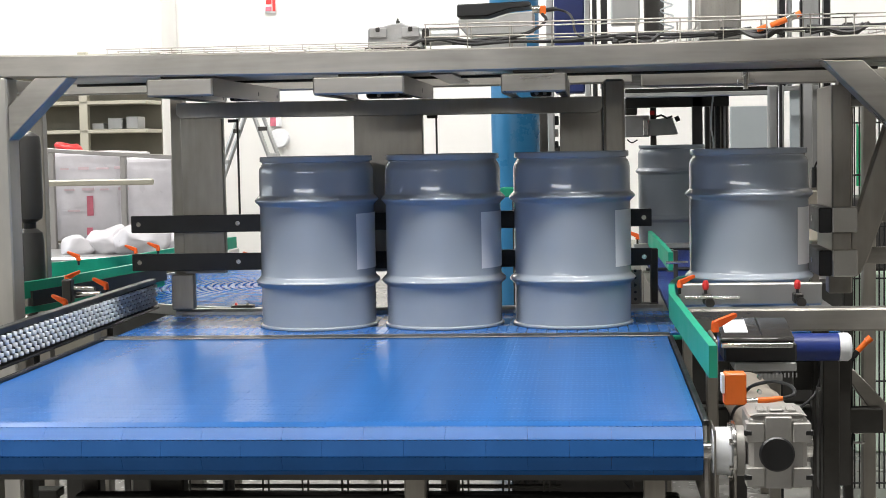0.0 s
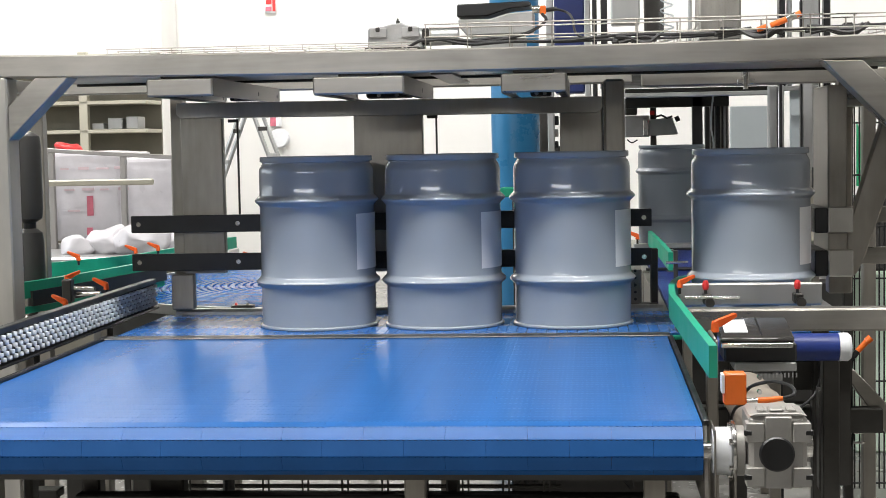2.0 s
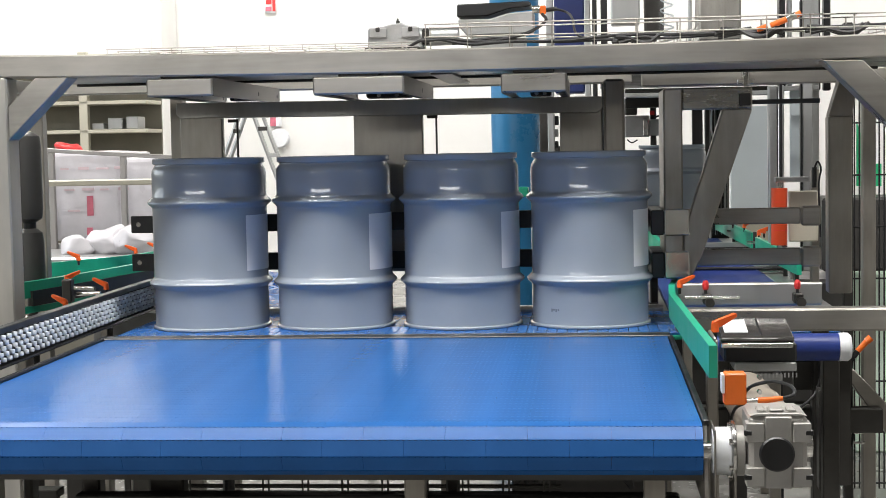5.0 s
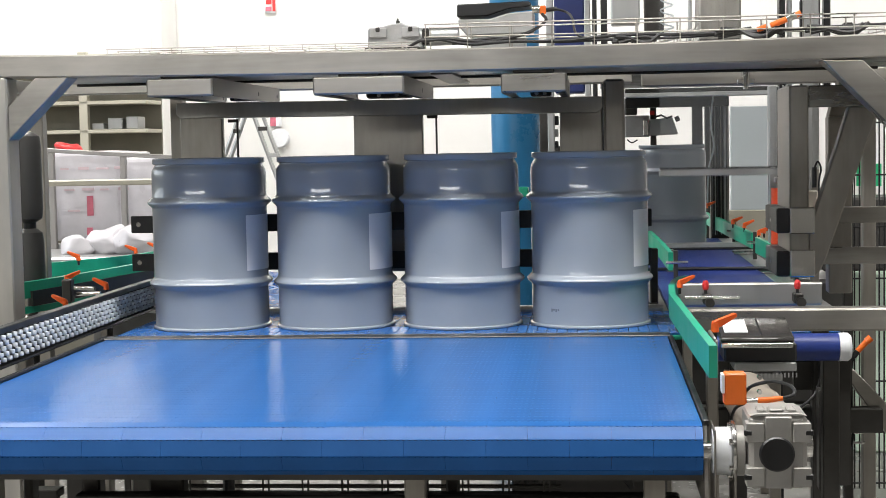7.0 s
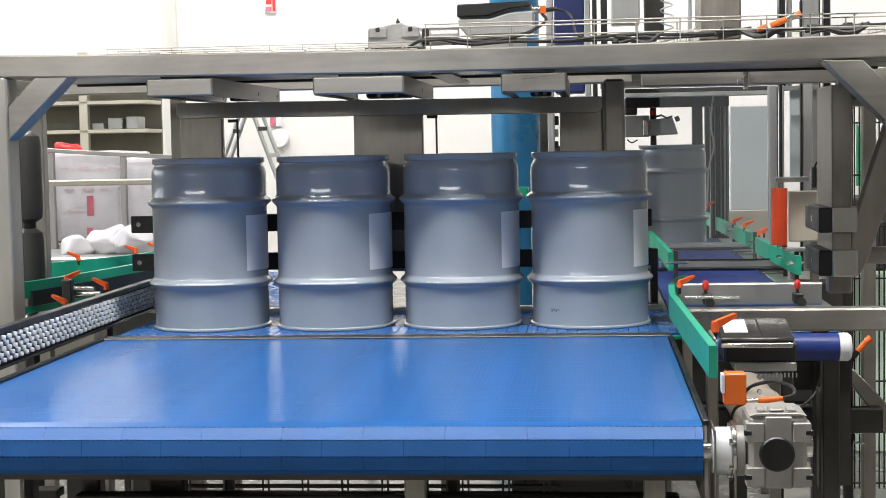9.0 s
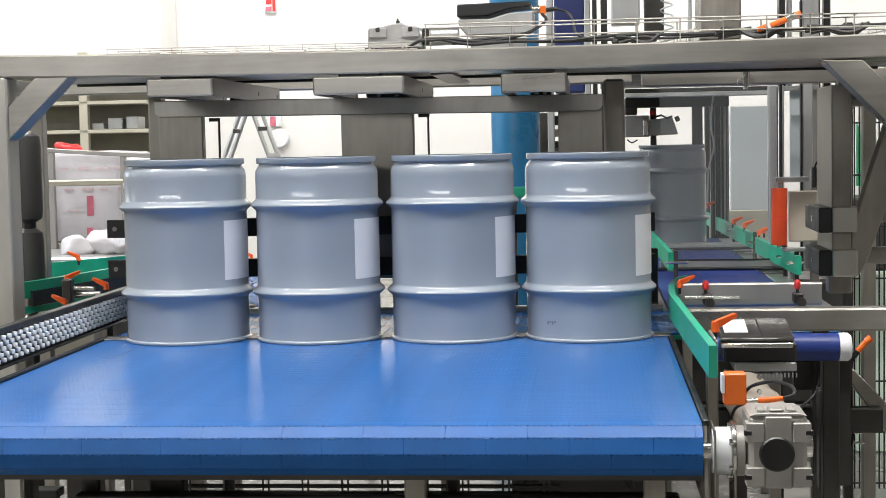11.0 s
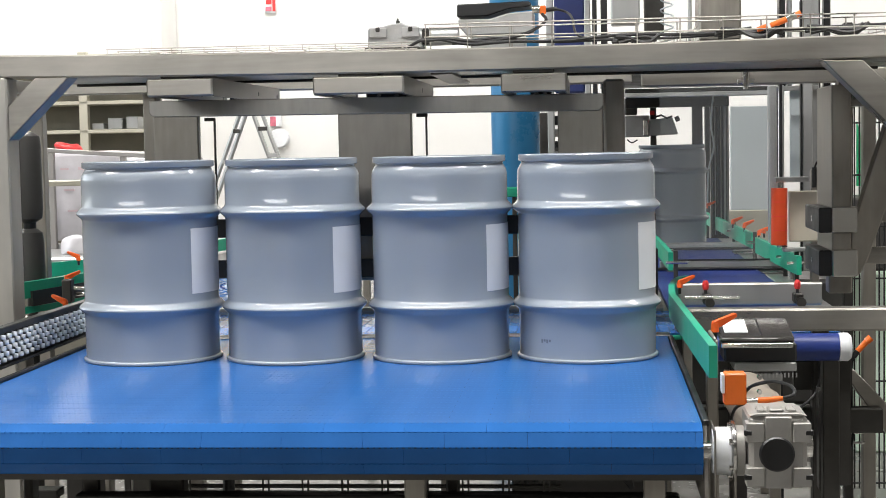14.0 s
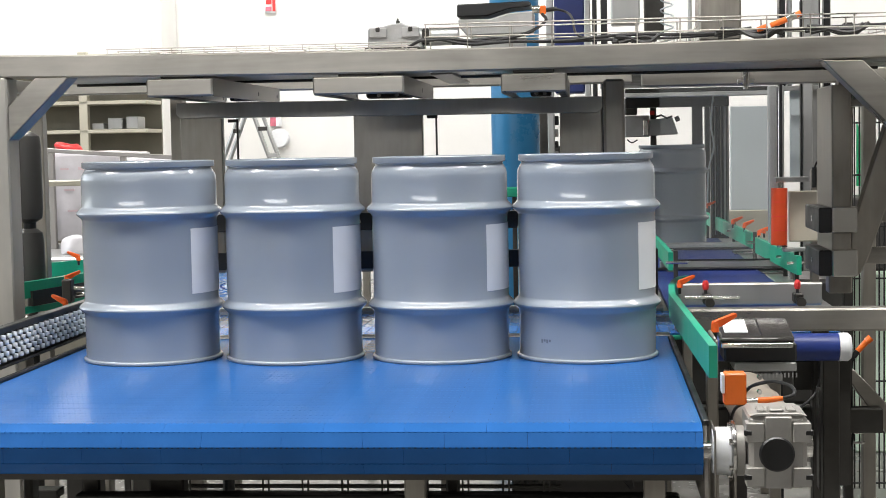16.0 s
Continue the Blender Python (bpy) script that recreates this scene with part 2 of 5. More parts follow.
part("edge_strip", box(BX1 + 0.003, BX1 + 0.014, BY0 + 0.06, BY1, 0.840, 0.852), BLACK, conveyor, "black plastic edge strip")
part("edge_strip", box(BX0 - 0.016, BX0 - 0.003, BY0 + 0.06, BY1 + 0.02, 0.838, 0.856), BLACK, conveyor, "black plastic edge strip")
part("belt_bed", box(BX0, BX1, BY0 + 0.03, BY1, 0.755, 0.832, 0), STEEL_DARK, conveyor)
part("drive_shaft", cyl((BX0 - 0.03, BY0 + NOSE_R, BELT_Z - NOSE_R - 0.004), (0.165, BY0 + NOSE_R, BELT_Z - NOSE_R - 0.004), 0.016), CHROME, conveyor)
part("shaft_collar", lathe([(0, 0), (0.036, 0), (0.040, 0.004), (0.040, 0.030), (0.034, 0.034), (0, 0.034)], 32,
     m=Matrix.Translation((BX1 + 0.016, BY0 + NOSE_R, BELT_Z - NOSE_R - 0.004)) @ Matrix.Rotation(radians(90), 4, "Y")), WHITE_PLASTIC, conveyor, "white plastic shaft collar")


def belt_module(a, b, bm=None):
    """One belt module from a to b across the belt, hinge knuckles along one edge; its own origin lies on the belt's top."""
    bm = bm or bmesh.new()
    h = PITCH / 2
    top = [(-h + 0.0007, -0.0003), (-h + 0.0012, 0), (h - 0.0012, 0), (h - 0.0007, -0.0003), (h - 0.003, -0.009), (-h + 0.003, -0.009)]
    prism(top, 0, a, b, bm)
    k = a + 0.0025
    while k < b - 0.004:
        vs = [bm.verts.new((k + dx, y, z)) for dx in (0, 0.0052) for y, z in ((h - 0.0024, 0.0002), (h + 0.0009, 0.0002), (h + 0.0009, -0.008))]
        bm.faces.new((vs[0], vs[1], vs[4], vs[3]))
        bm.faces.new((vs[1], vs[2], vs[5], vs[4]))
        bm.faces.new((vs[0], vs[2], vs[1]))
        bm.faces.new((vs[3], vs[4], vs[5]))
        k += 0.0098
    return bm


def module_spans(shift):
    mod, gap, x, out = 0.1385, 0.0002, BX0 - shift, []
    while x < BX1 - 0.002:
        a, b = max(x, BX0) + gap, min(x + mod, BX1) - gap
        if b - a > 0.01:
            out.append((a, b))
        x += mod
    return out


def finish(bm):
    bmesh.ops.recalc_face_normals(bm, faces=bm.faces)
    return bm


SPANS = [module_spans(0.0115), module_spans(0.0115 + 0.0692)]
ROW_MESH, MODULE_MESH = [], []
for spans in SPANS:
    bm = bmesh.new()
    for a, b in spans:
        belt_module(a, b, bm)
    ROW_MESH.append(mesh_of("belt_slat", finish(bm), BELT, 8))
    MODULE_MESH.append([mesh_of("belt_module", finish(belt_module(a, b)), BELT, 8) for a, b in spans])
PIN_MESH = mesh_of("hinge_pin", cyl((BX0 + 0.002, PITCH / 2, -0.006), (BX1 - 0.002, PITCH / 2, -0.006), 0.0018, None, 6), STEEL_DARK)
TOP_LEN = BY1 - (BY0 + NOSE_R)
ARC = math.pi * NOSE_R
LOOP = 2 * (TOP_LEN + ARC)
N_ROWS = 2 * round(LOOP / PITCH / 2)
STEP = LOOP / N_ROWS


def belt_pose(s):
    """A place on the belt's loop: s runs from the far end along the top to the nose and back below."""
    s %= LOOP
    yn, yf, zc = BY0 + NOSE_R, BY1, BELT_Z - NOSE_R
    if s < TOP_LEN:
        return pose(0, yf - s, BELT_Z, 0)
    s -= TOP_LEN
    if s < ARC:
        a = s / NOSE_R
        return pose(0, yn - NOSE_R * math.sin(a), zc + NOSE_R * math.cos(a), math.degrees(a))
    s -= ARC
    if s < TOP_LEN:
        return pose(0, yn + s, zc - NOSE_R, 180)
    s -= TOP_LEN
    a = s / NOSE_R
    return pose(0, yf + NOSE_R * math.sin(a), zc - NOSE_R * math.cos(a), 180 + math.degrees(a))


BELT_ROWS = []
for i in range(N_ROWS):
    # the rows that pass over the front end are split into their modules
    split = TOP_LEN - 0.62 < i * STEP < TOP_LEN + 0.09
    row = new("belt_slat", PIN_MESH if split else ROW_MESH[i % 2])
    row.parent = conveyor
    row.matrix_parent_inverse = conveyor.matrix_basis.inverted()
    if split:
        for me in MODULE_MESH[i % 2]:
            new("belt_module", me).parent = row
    else:
        row["kind"] = "stuff"
    BELT_ROWS.append(row)

for lx in (-1.255, -0.42, 0.03):
    for ly in (-1.25, -0.55):
        part("leg", box(lx - 0.02, lx + 0.02, ly - 0.02, ly + 0.02, 0.02, 0.755, 0.003), STEEL_Z, conveyor)
        part("foot", cyl((lx, ly, 0), (lx, ly, 0.02), 0.035), STEEL_DARK, conveyor)

# ---- dead plate and transfer conveyor ----
plate_ = tagged(part("transfer_plate", prism([(-0.408, 0.8515), (-0.406, 0.8540), (-0.358, 0.8540), (-0.352, 0.846), (-0.352, 0.836), (-0.390, 0.836), (-0.390, 0.8515)], 0, -1.30, 0.105), BLACK),
       "narrow black transfer plate between two belts", "transfer plate")
part("bright_edge", box(-1.30, 0.105, -0.362, -0.358, 0.8540, 0.8550, 0), CHROME, plate_, "thin bright edge")
transfer = thing("transfer_conveyor", "cross-running blue slat belt conveyor behind the steel plate", "conveyor", (-0.6, -0.1, 0))
TX0, TX1, TY0, TY1 = -1.288, 0.52, -0.345, 0.150
part("belt_bed", box(TX0, TX1, TY0, TY1, 0.76, 0.835, 0), STEEL_DARK, transfer)
part("side_rail", prism([(0.152, 0.74), (0.152, 0.858), (0.160, 0.866), (0.185, 0.866), (0.192, 0.858), (0.192, 0.74)], 0, TX0 + 0.03, 0.115), ALU, transfer, "rounded pale side rail")
part("side_rail", box(TX0, 0.105, -0.351, -0.346, 0.74, 0.834), STEEL_X, transfer)
slat = bmesh.new()
prism([(-0.0123, -0.0010), (-0.0112, 0), (0.0112, 0), (0.0123, -0.0010), (0.0123, -0.012), (-0.0123, -0.012)], 1, TY0 + 0.002, TY1 - 0.002, slat)
SLAT = mesh_of("belt_slat", slat, BELT, 25)
k = 0
while TX0 + 0.014 + k * 0.0254 < TX1 - 0.01:
    s = new("belt_slat", SLAT)
    s.parent = transfer
    s.matrix_parent_inverse = transfer.matrix_basis.inverted()
    s.matrix_basis = pose(TX0 + 0.014 + k * 0.0254, 0, BELT_Z)
    k += 1
for lx in (-1.2, 0.02):
    part("leg", box(lx - 0.02, lx + 0.02, 0.10, 0.14, 0.0, 0.76, 0.003), STEEL_Z, transfer)


# ---- drums ----
def drum_profile():
    R, H = 0.1505, 0.446
    p = [(0, 0.008), (R - 0.008, 0.008), (R - 0.006, 0.0), (R + 0.0030, 0.0), (R + 0.0052, 0.0015), (R + 0.0058, 0.004), (R + 0.0050, 0.0065), (R + 0.0025, 0.0082), (R, 0.0088), (R - 0.0004, 0.012)]

    def hoop(z):
        out = []
        for a in range(-6, 7):
            u = a / 6
            out.append((R + 0.0125 * (0.5 + 0.5 * math.cos(math.pi * u)) ** 1.0, z + u * 0.0165))
        return out
    p += [(R, 0.06)] + hoop(0.1205) + [(R, 0.2), (R, 0.27)] + hoop(0.3315)
    p += [(R, 0.395), (R, 0.405), (R - 0.0015, 0.415), (R - 0.006, 0.423), (R - 0.009, 0.427), (R - 0.0095, 0.430)]
    p += [(R - 0.0035, 0.4325), (R - 0.0030, 0.4335), (R - 0.0030, 0.4445), (R - 0.0042, 0.446), (R - 0.010, 0.446), (R - 0.012, 0.438), (R - 0.013, 0.430)]
    return p


DRUM_SHELL = mesh_of("shell", lathe(drum_profile(), 96), DRUM, 32)
DRUM_TOP = mesh_of("lid", lathe([(0.1378, 0.431), (0.12, 0.4285), (0.118, 0.431), (0, 0.431)], 64), DRUM_LID, 60)


def drum_label_mesh():
    bm = bmesh.new()
    R, n = 0.1513, 14
    a0, a1, z0, z1 = radians(-52), radians(-4), 0.153, 0.297
    ring = [[bm.verts.new((r * math.cos(a0 + (a1 - a0) * i / n), r * math.sin(a0 + (a1 - a0) * i / n), z)) for i in range(n + 1)] for r, z in ((R, z0), (R, z1), (R - 0.001, z1), (R - 0.001, z0))]
    for a, b in ((0, 1), (1, 2), (2, 3), (3, 0)):
        for i in range(n):
            bm.faces.new((ring[a][i], ring[a][i + 1], ring[b][i + 1], ring[b][i]))
    bmesh.ops.recalc_face_normals(bm, faces=bm.faces)
    return mesh_of("label_sheet", bm, PAPER, 60)


LABEL = drum_label_mesh()


def make_drum(text, x, y, turn=0.0):
    d = thing("steel_drum", text, "drum", (x, y, BELT_Z), "steel drums on the line")
    d.rotation_euler = (0, 0, radians(turn))
    for nm, me in (("shell", DRUM_SHELL), ("lid", DRUM_TOP), ("label_sheet", LABEL)):
        o = new(nm, me)
        o.parent = d
        if nm == "label_sheet":
            o["label"] = "blank white paper label"
    bung = part("bung", lathe([(0, 0.440), (0.020, 0.440), (0.024, 0.437), (0.024, 0.431)], 20, m=Matrix.Translation((0.085, 0.03, 0))), CHROME)
    bung.parent = d
    return d


ROW_TEXT = "glossy blue-grey steel drum with two hoops and blank white label"
DRUM_TURN = (13.0, 7.0, 8.5, 9.0)
DRUMS = [make_drum(ROW_TEXT, x, -0.107, a) for x, a in zip((-0.80, -0.467, -0.130, 0.328), DRUM_TURN)]
for k in range(4):
    # faint stamped mark, as plain bars
    a_ = radians(-139 + 2.6 * k)
    mark = part("stamp_bar", box(-0.0022, 0.0022, -0.0004, 0.0004, 0.042 + 0.003 * (k % 2), 0.050, 0), STAMP)
    mark.parent = DRUMS[3]
    mark.matrix_basis = Matrix.Translation((0.1507 * math.cos(a_), 0.1507 * math.sin(a_), 0)) @ Matrix.Rotation(a_ + math.pi / 2, 4, "Z")
make_drum("blue-grey steel drum waiting on the infeed belt behind a guard", 0.284, 2.88, 80)

# ---- portal frame ----
portal = thing("portal_frame", "welded square-tube stainless portal frame over the belts", "frame", (-0.5, -0.28, 0))
PY0, PY1 = -0.395, -0.335
BEAM_SAG = 0.0108


def sagging_beam(x0, x1, y0, y1, z0, z1, n=24):
    """A square tube that hangs through slightly under its load."""
    bm = box(x0, x1, y0, y1, z0, z1, 0.004)
    long_edges = [e for e in bm.edges if abs(e.verts[0].co.x - e.verts[1].co.x) > (x1 - x0) * 0.9]
    bmesh.ops.subdivide_edges(bm, edges=long_edges, cuts=n, use_grid_fill=True)
    for v in bm.verts:
        u = (v.co.x + 0.46) / 1.075
        v.co.z -= BEAM_SAG * max(0.0, 1 - u * u)
    return bm


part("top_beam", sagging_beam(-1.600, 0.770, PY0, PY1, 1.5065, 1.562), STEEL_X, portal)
part("leg", box(-1.600, -1.521, PY0, PY0 + 0.075, 0.0, 1.506, 0.004), STEEL_LIT, portal)
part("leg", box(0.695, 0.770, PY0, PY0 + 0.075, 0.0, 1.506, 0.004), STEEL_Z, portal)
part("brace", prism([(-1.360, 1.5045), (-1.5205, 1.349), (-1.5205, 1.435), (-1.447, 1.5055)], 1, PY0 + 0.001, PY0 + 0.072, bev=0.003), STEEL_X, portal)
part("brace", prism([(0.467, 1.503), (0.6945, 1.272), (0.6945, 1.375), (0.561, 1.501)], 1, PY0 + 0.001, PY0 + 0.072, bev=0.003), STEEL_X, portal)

# added sheet that keeps lamp light off the drums' upper parts
part("deck_sheet", box(-1.515, 0.690, PY1 + 0.001, 0.125, 1.5075, 1.5115, 0.001), STEEL_X, portal, "flat steel sheet added behind the beam to shade the drums")
part("deck_edge", box(-1.515, 0.690, 0.1255, 0.129, 1.5005, 1.5115, 0.001), STEEL_DARK, portal)

# long rails of the frame behind the portal
frame2 = thing("machine_frame", "stainless rear frame rail with a round column under it", "frame", (0, 0.5, 0))
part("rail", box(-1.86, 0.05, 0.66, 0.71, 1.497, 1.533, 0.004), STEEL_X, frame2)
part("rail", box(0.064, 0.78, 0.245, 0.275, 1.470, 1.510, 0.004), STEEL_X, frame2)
# same steel as its neighbours; the paler metal stands in for a bright reflection
part("rail", box(0.03, 0.78, 0.30, 0.34, 1.514, 1.529, 0.003), ALU, frame2, "steel rail with its bright reflection put in the colour")
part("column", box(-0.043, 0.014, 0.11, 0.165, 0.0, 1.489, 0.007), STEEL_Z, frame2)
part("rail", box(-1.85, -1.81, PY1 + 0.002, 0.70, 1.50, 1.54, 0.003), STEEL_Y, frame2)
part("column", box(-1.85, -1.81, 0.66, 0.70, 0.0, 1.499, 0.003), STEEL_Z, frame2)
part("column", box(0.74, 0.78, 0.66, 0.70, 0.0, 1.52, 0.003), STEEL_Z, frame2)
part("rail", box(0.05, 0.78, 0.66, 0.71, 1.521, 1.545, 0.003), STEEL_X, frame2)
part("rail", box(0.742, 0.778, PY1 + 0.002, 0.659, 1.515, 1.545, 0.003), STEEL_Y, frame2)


part("column", box(0.558, 0.621, 0.120, 0.180, 0.897, 1.377, 0.004), STEEL_Z, frame2)
part("column_head", prism([(0.559, 1.376), (0.621, 1.375), (0.638, 1.474), (0.588, 1.475)], 1, 0.122, 0.178, bev=0.002), STEEL_Z, frame2)

# ---- three arms under the portal beam ----
def arm(x0, x1, y1, z0, z1):
    a = thing("slide_arm", "folded stainless channel arm hung under the portal beam", "bracket", ((x0 + x1) / 2, -0.39, z1), "channel arms under the beam")
    t, y0 = 0.004, -0.392
    side_line = [(y0 + 0.014, z1), (y0 + 0.014, z0), (y1 - 0.012, z0 + 0.002), (y1, z0 + 0.012), (y1, z1)]
    part("top_plate", box(x0 + t, x1 - t, y0 + 0.012, y1, z1 - 0.004, z1, 0.001), STEEL_Y, a)
    for xa in (x0, x1 - t):
        cheek = part("cheek", prism(side_line, 0, xa, xa + t), STEEL_Y, a)
        xl = xa + t if xa == x0 else xa - 0.018
        # lip of the same folded sheet, darkened as the shadowed underside
        part("lip", box(xl, xl + 0.018, y0 + 0.02, y1 - 0.014, z0 + 0.002, z0 + 0.005, 0), STEEL_DARK, cheek)
        for yb in (y1 - 0.04, y1 - 0.30):
            part("hole", cyl((xa - 0.0006, yb, z0 + 0.020), (xa + t + 0.0006, yb, z0 + 0.020), 0.006, None, 12), BLACK, cheek)
    part("end_plate", box(x0, x1, y0, y0 + 0.0135, z0, z1, 0.004), STEEL_X, a, "folded steel end")
    # dark web stands in for the shade inside the hollow arm
    part("inner_web", box(x0 + 0.024, x1 - 0.024, y0 + 0.02, y1 - 0.02, z1 - 0.013, z1 - 0.005, 0.002), STEEL_DARK, a)
    for ya, yb in ((-0.30, -0.22), (y1 - 0.16, y1 - 0.08)):
        block = part("slide_block", box(x0 + 0.05, x1 - 0.05, ya, yb, z0 + 0.006, z1 - 0.0135, 0.004), STEEL_DARK, a)
        for k in (0.3, 0.7):
            xb = x0 + 0.05 + (x1 - x0 - 0.10) * k
            part("bolt", cyl((xb, ya - 0.004, z0 + 0.014), (xb, ya, z0 + 0.014), 0.006, None, 8), CHROME, block)
    return a


arm(-1.1676, -1.0019, 0.448, 1.4505, 1.4945)
arm(-0.7523, -0.5292, 0.335, 1.4465, 1.4900)
arm(-0.2935, -0.1361, 0.335, 1.4420, 1.4880)
# hanger blocks between the arms and the beam
for hx in (-1.085, -0.641, -0.215):
    tagged(part("hanger_block", box(hx - 0.05, hx + 0.05, -0.380, -0.345, 1.4885 if hx > -1 else 1.4950, 1.5000, 0.002), STEEL_DARK), "dark spacer block between arm and beam", "spacer block", "spacer blocks")

# ---- rear pusher, slides towards the front belt ----
rear = thing("rear_pusher", "stainless sliding pusher gate with black plastic push bars", "pusher", (-0.6, 0.12, 0))
RY = 0.128
part("cross_beam", prism([(-1.232, 1.449), (-0.046, 1.443), (-0.046, 1.412), (-0.058, 1.399), (-1.222, 1.406), (-1.232, 1.416)], 1, RY - 0.004, RY + 0.036, bev=0.002), STEEL_LIT, rear)
for x0, x1 in ((-1.224, -1.104), (-0.733, -0.541), (-0.163, -0.047)):
    part("upright_plate", box(x0, x1, RY + 0.002, RY + 0.030, 0.97, 1.410, 0.003), STEEL_Z, rear)
part("guide_column", box(-1.262, -1.226, RY + 0.04, RY + 0.085, 0.868, 1.470, 0.003), STEEL_Z, rear)
part("guide_column", box(-1.262, -1.198, RY + 0.0, RY + 0.03, 0.868, 0.968, 0.003), STEEL_Z, rear)
for zc in (1.112, 1.005):
    part("backing_bar", box(-1.362, 0.081, RY - 0.016, RY + 0.0015, zc - 0.022, zc + 0.022, 0.001), STEEL_X, rear)
    bar = part("push_bar", box(-1.364, 0.083, RY - 0.031, RY - 0.0165, zc - 0.024, zc + 0.024, 0.0015), BLACK, rear, "black plastic push bar")
    for bx in (-1.342, -1.06, -0.72, -0.38, 0.062):
        bolt = part("bolt", cyl((bx, RY - 0.0335, zc), (bx, RY - 0.0305, zc), 0.0065), CHROME, bar, "steel socket bolt")
for px_ in (-1.098, -0.533):
    part("guide_rod", box(px_ + 0.023, px_ + 0.028, RY + 0.05, RY + 0.06, 1.13, 1.40, 0.002), STEEL_DARK, rear)
    part("guide_tab", box(px_, px_ + 0.030, RY + 0.046, RY + 0.0495, 1.393, 1.402, 0.001), STEEL_DARK, rear)

# ---- side pusher, slides across and shoves the waiting drum ----
side = thing("side_pusher", "welded stainless side pusher with diagonal brace and rubber-faced clips", "pusher", (0.53, -0.1, 1.0))
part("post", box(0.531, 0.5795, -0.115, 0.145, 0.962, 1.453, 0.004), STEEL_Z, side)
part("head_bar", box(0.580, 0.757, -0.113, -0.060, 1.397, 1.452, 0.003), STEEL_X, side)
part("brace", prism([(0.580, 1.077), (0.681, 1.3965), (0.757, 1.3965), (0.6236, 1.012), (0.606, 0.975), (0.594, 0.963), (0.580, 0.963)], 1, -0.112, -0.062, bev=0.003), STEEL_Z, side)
part("hinge_plate", box(0.722, 0.752, -0.119, -0.1135, 1.405, 1.436, 0.002), STEEL_DARK, side)
for z0, z1 in ((1.075, 1.143), (0.964, 1.034)):
    part("clip", box(0.5305, 0.594, -0.124, -0.1155, z0, z1, 0.003), CHROME, side, "bright folded clip")
    pad = part("rubber_pad", box(0.497, 0.5305, -0.122, 0.13, z0 + 0.002, z1 - 0.002, 0.003), BLACK, side, "black rubber pad")
    part("bolt", cyl((0.4955, 0.0, (z0 + z1) / 2), (0.4968, 0.0, (z0 + z1) / 2), 0.008, None, 12), CHROME, pad)
    part("reach_arm", box(0.580, 0.905, 0.100, 0.118, z0 + 0.014, z1 - 0.010, 0.003), STEEL_X, side)
    part("arm_end", box(0.906, 0.960, 0.098, 0.121, z0 + 0.008, z1 - 0.006, 0.006), STEEL_X, side)
part("rod", box(0.757, 0.93, -0.09, -0.08, 1.408, 1.420, 0.002), BLACK, side)

# ---- small fittings that repeat ----
def lever_mesh():
    bm = bmesh.new()
    # tapered handle with a round boss at its foot
    prism([(-0.008, 0.012), (-0.006, 0.026), (0.052, 0.044), (0.058, 0.040), (0.056, 0.033), (0.010, 0.010)], 1, -0.006, 0.006, bm, 0.0018)
    cyl((0, 0, 0), (0, 0, 0.022), 0.0105, bm, 14, 0.0085)
    return mesh_of("handle", bm, ORANGE)


LEVER = lever_mesh()
STUD = mesh_of("stud", cyl((0, 0, -0.022), (0, 0, 0.001), 0.0055, None, 10), BLACK)


def lever(x, y, z, turn, size=1.0, text="orange plastic clamping lever on a black stud"):
    t = thing("clamp_lever", text, "clamp lever", (x, y, z), "clamping levers")
    t.rotation_euler = (0, 0, radians(turn))
    t.scale = (size,) * 3
    for nm, me in (("handle", LEVER), ("stud", STUD)):
        o = new(nm, me)
        o.parent = t
    return t


def cable(name, pts, r, text, mat=None):
    return tagged(part(name, sweep(smoothcurve(pts), r), mat or RUBBER), text, "cable")


# ---- infeed line behind the waiting drum ----
stop = thing("stop_plate", "pale folded steel stop plate with clamp knobs on a square tube", "stop plate", (0.3, -0.3, 0.94))
part("plate", box(0.131, 0.479, -0.302, -0.290, 0.912, 0.966, 0.003), ALU, stop, "pale stop plate")
part("lip", box(0.127, 0.482, -0.288, -0.270, 0.958, 0.966, 0.002), STEEL_X, stop)
part("tube", box(0.117, 0.70, -0.42, -0.365, 0.861, 0.916, 0.005), STEEL_X, stop)
part("rod", cyl((0.143, -0.360, 0.939), (0.273, -0.360, 0.937), 0.0036), CHROME, stop, "bright guide rod")
for bx in (0.199, 0.417):
    part("clamp_block", box(bx - 0.011, bx + 0.011, -0.35, -0.304, 0.920, 0.945, 0.003), STEEL_DARK, stop)
    part("round_nut", cyl((bx + 0.004, -0.366, 0.925), (bx + 0.004, -0.351, 0.925), 0.0115, None, 20), STEEL_DARK, stop, "dark knurled nut")
for bx in (0.195, 0.415):
    k = part("clamp_knob", lathe([(0, 0.0), (0.006, 0.0), (0.008, 0.006), (0.0075, 0.017), (0.005, 0.022), (0, 0.023)], 14, m=Matrix.Translation((bx, -0.335, 0.955))), RED, stop, "short red plastic knob")
    part("stud", cyl((bx, -0.335, 0.945), (bx, -0.335, 0.955), 0.004), BLACK, k)

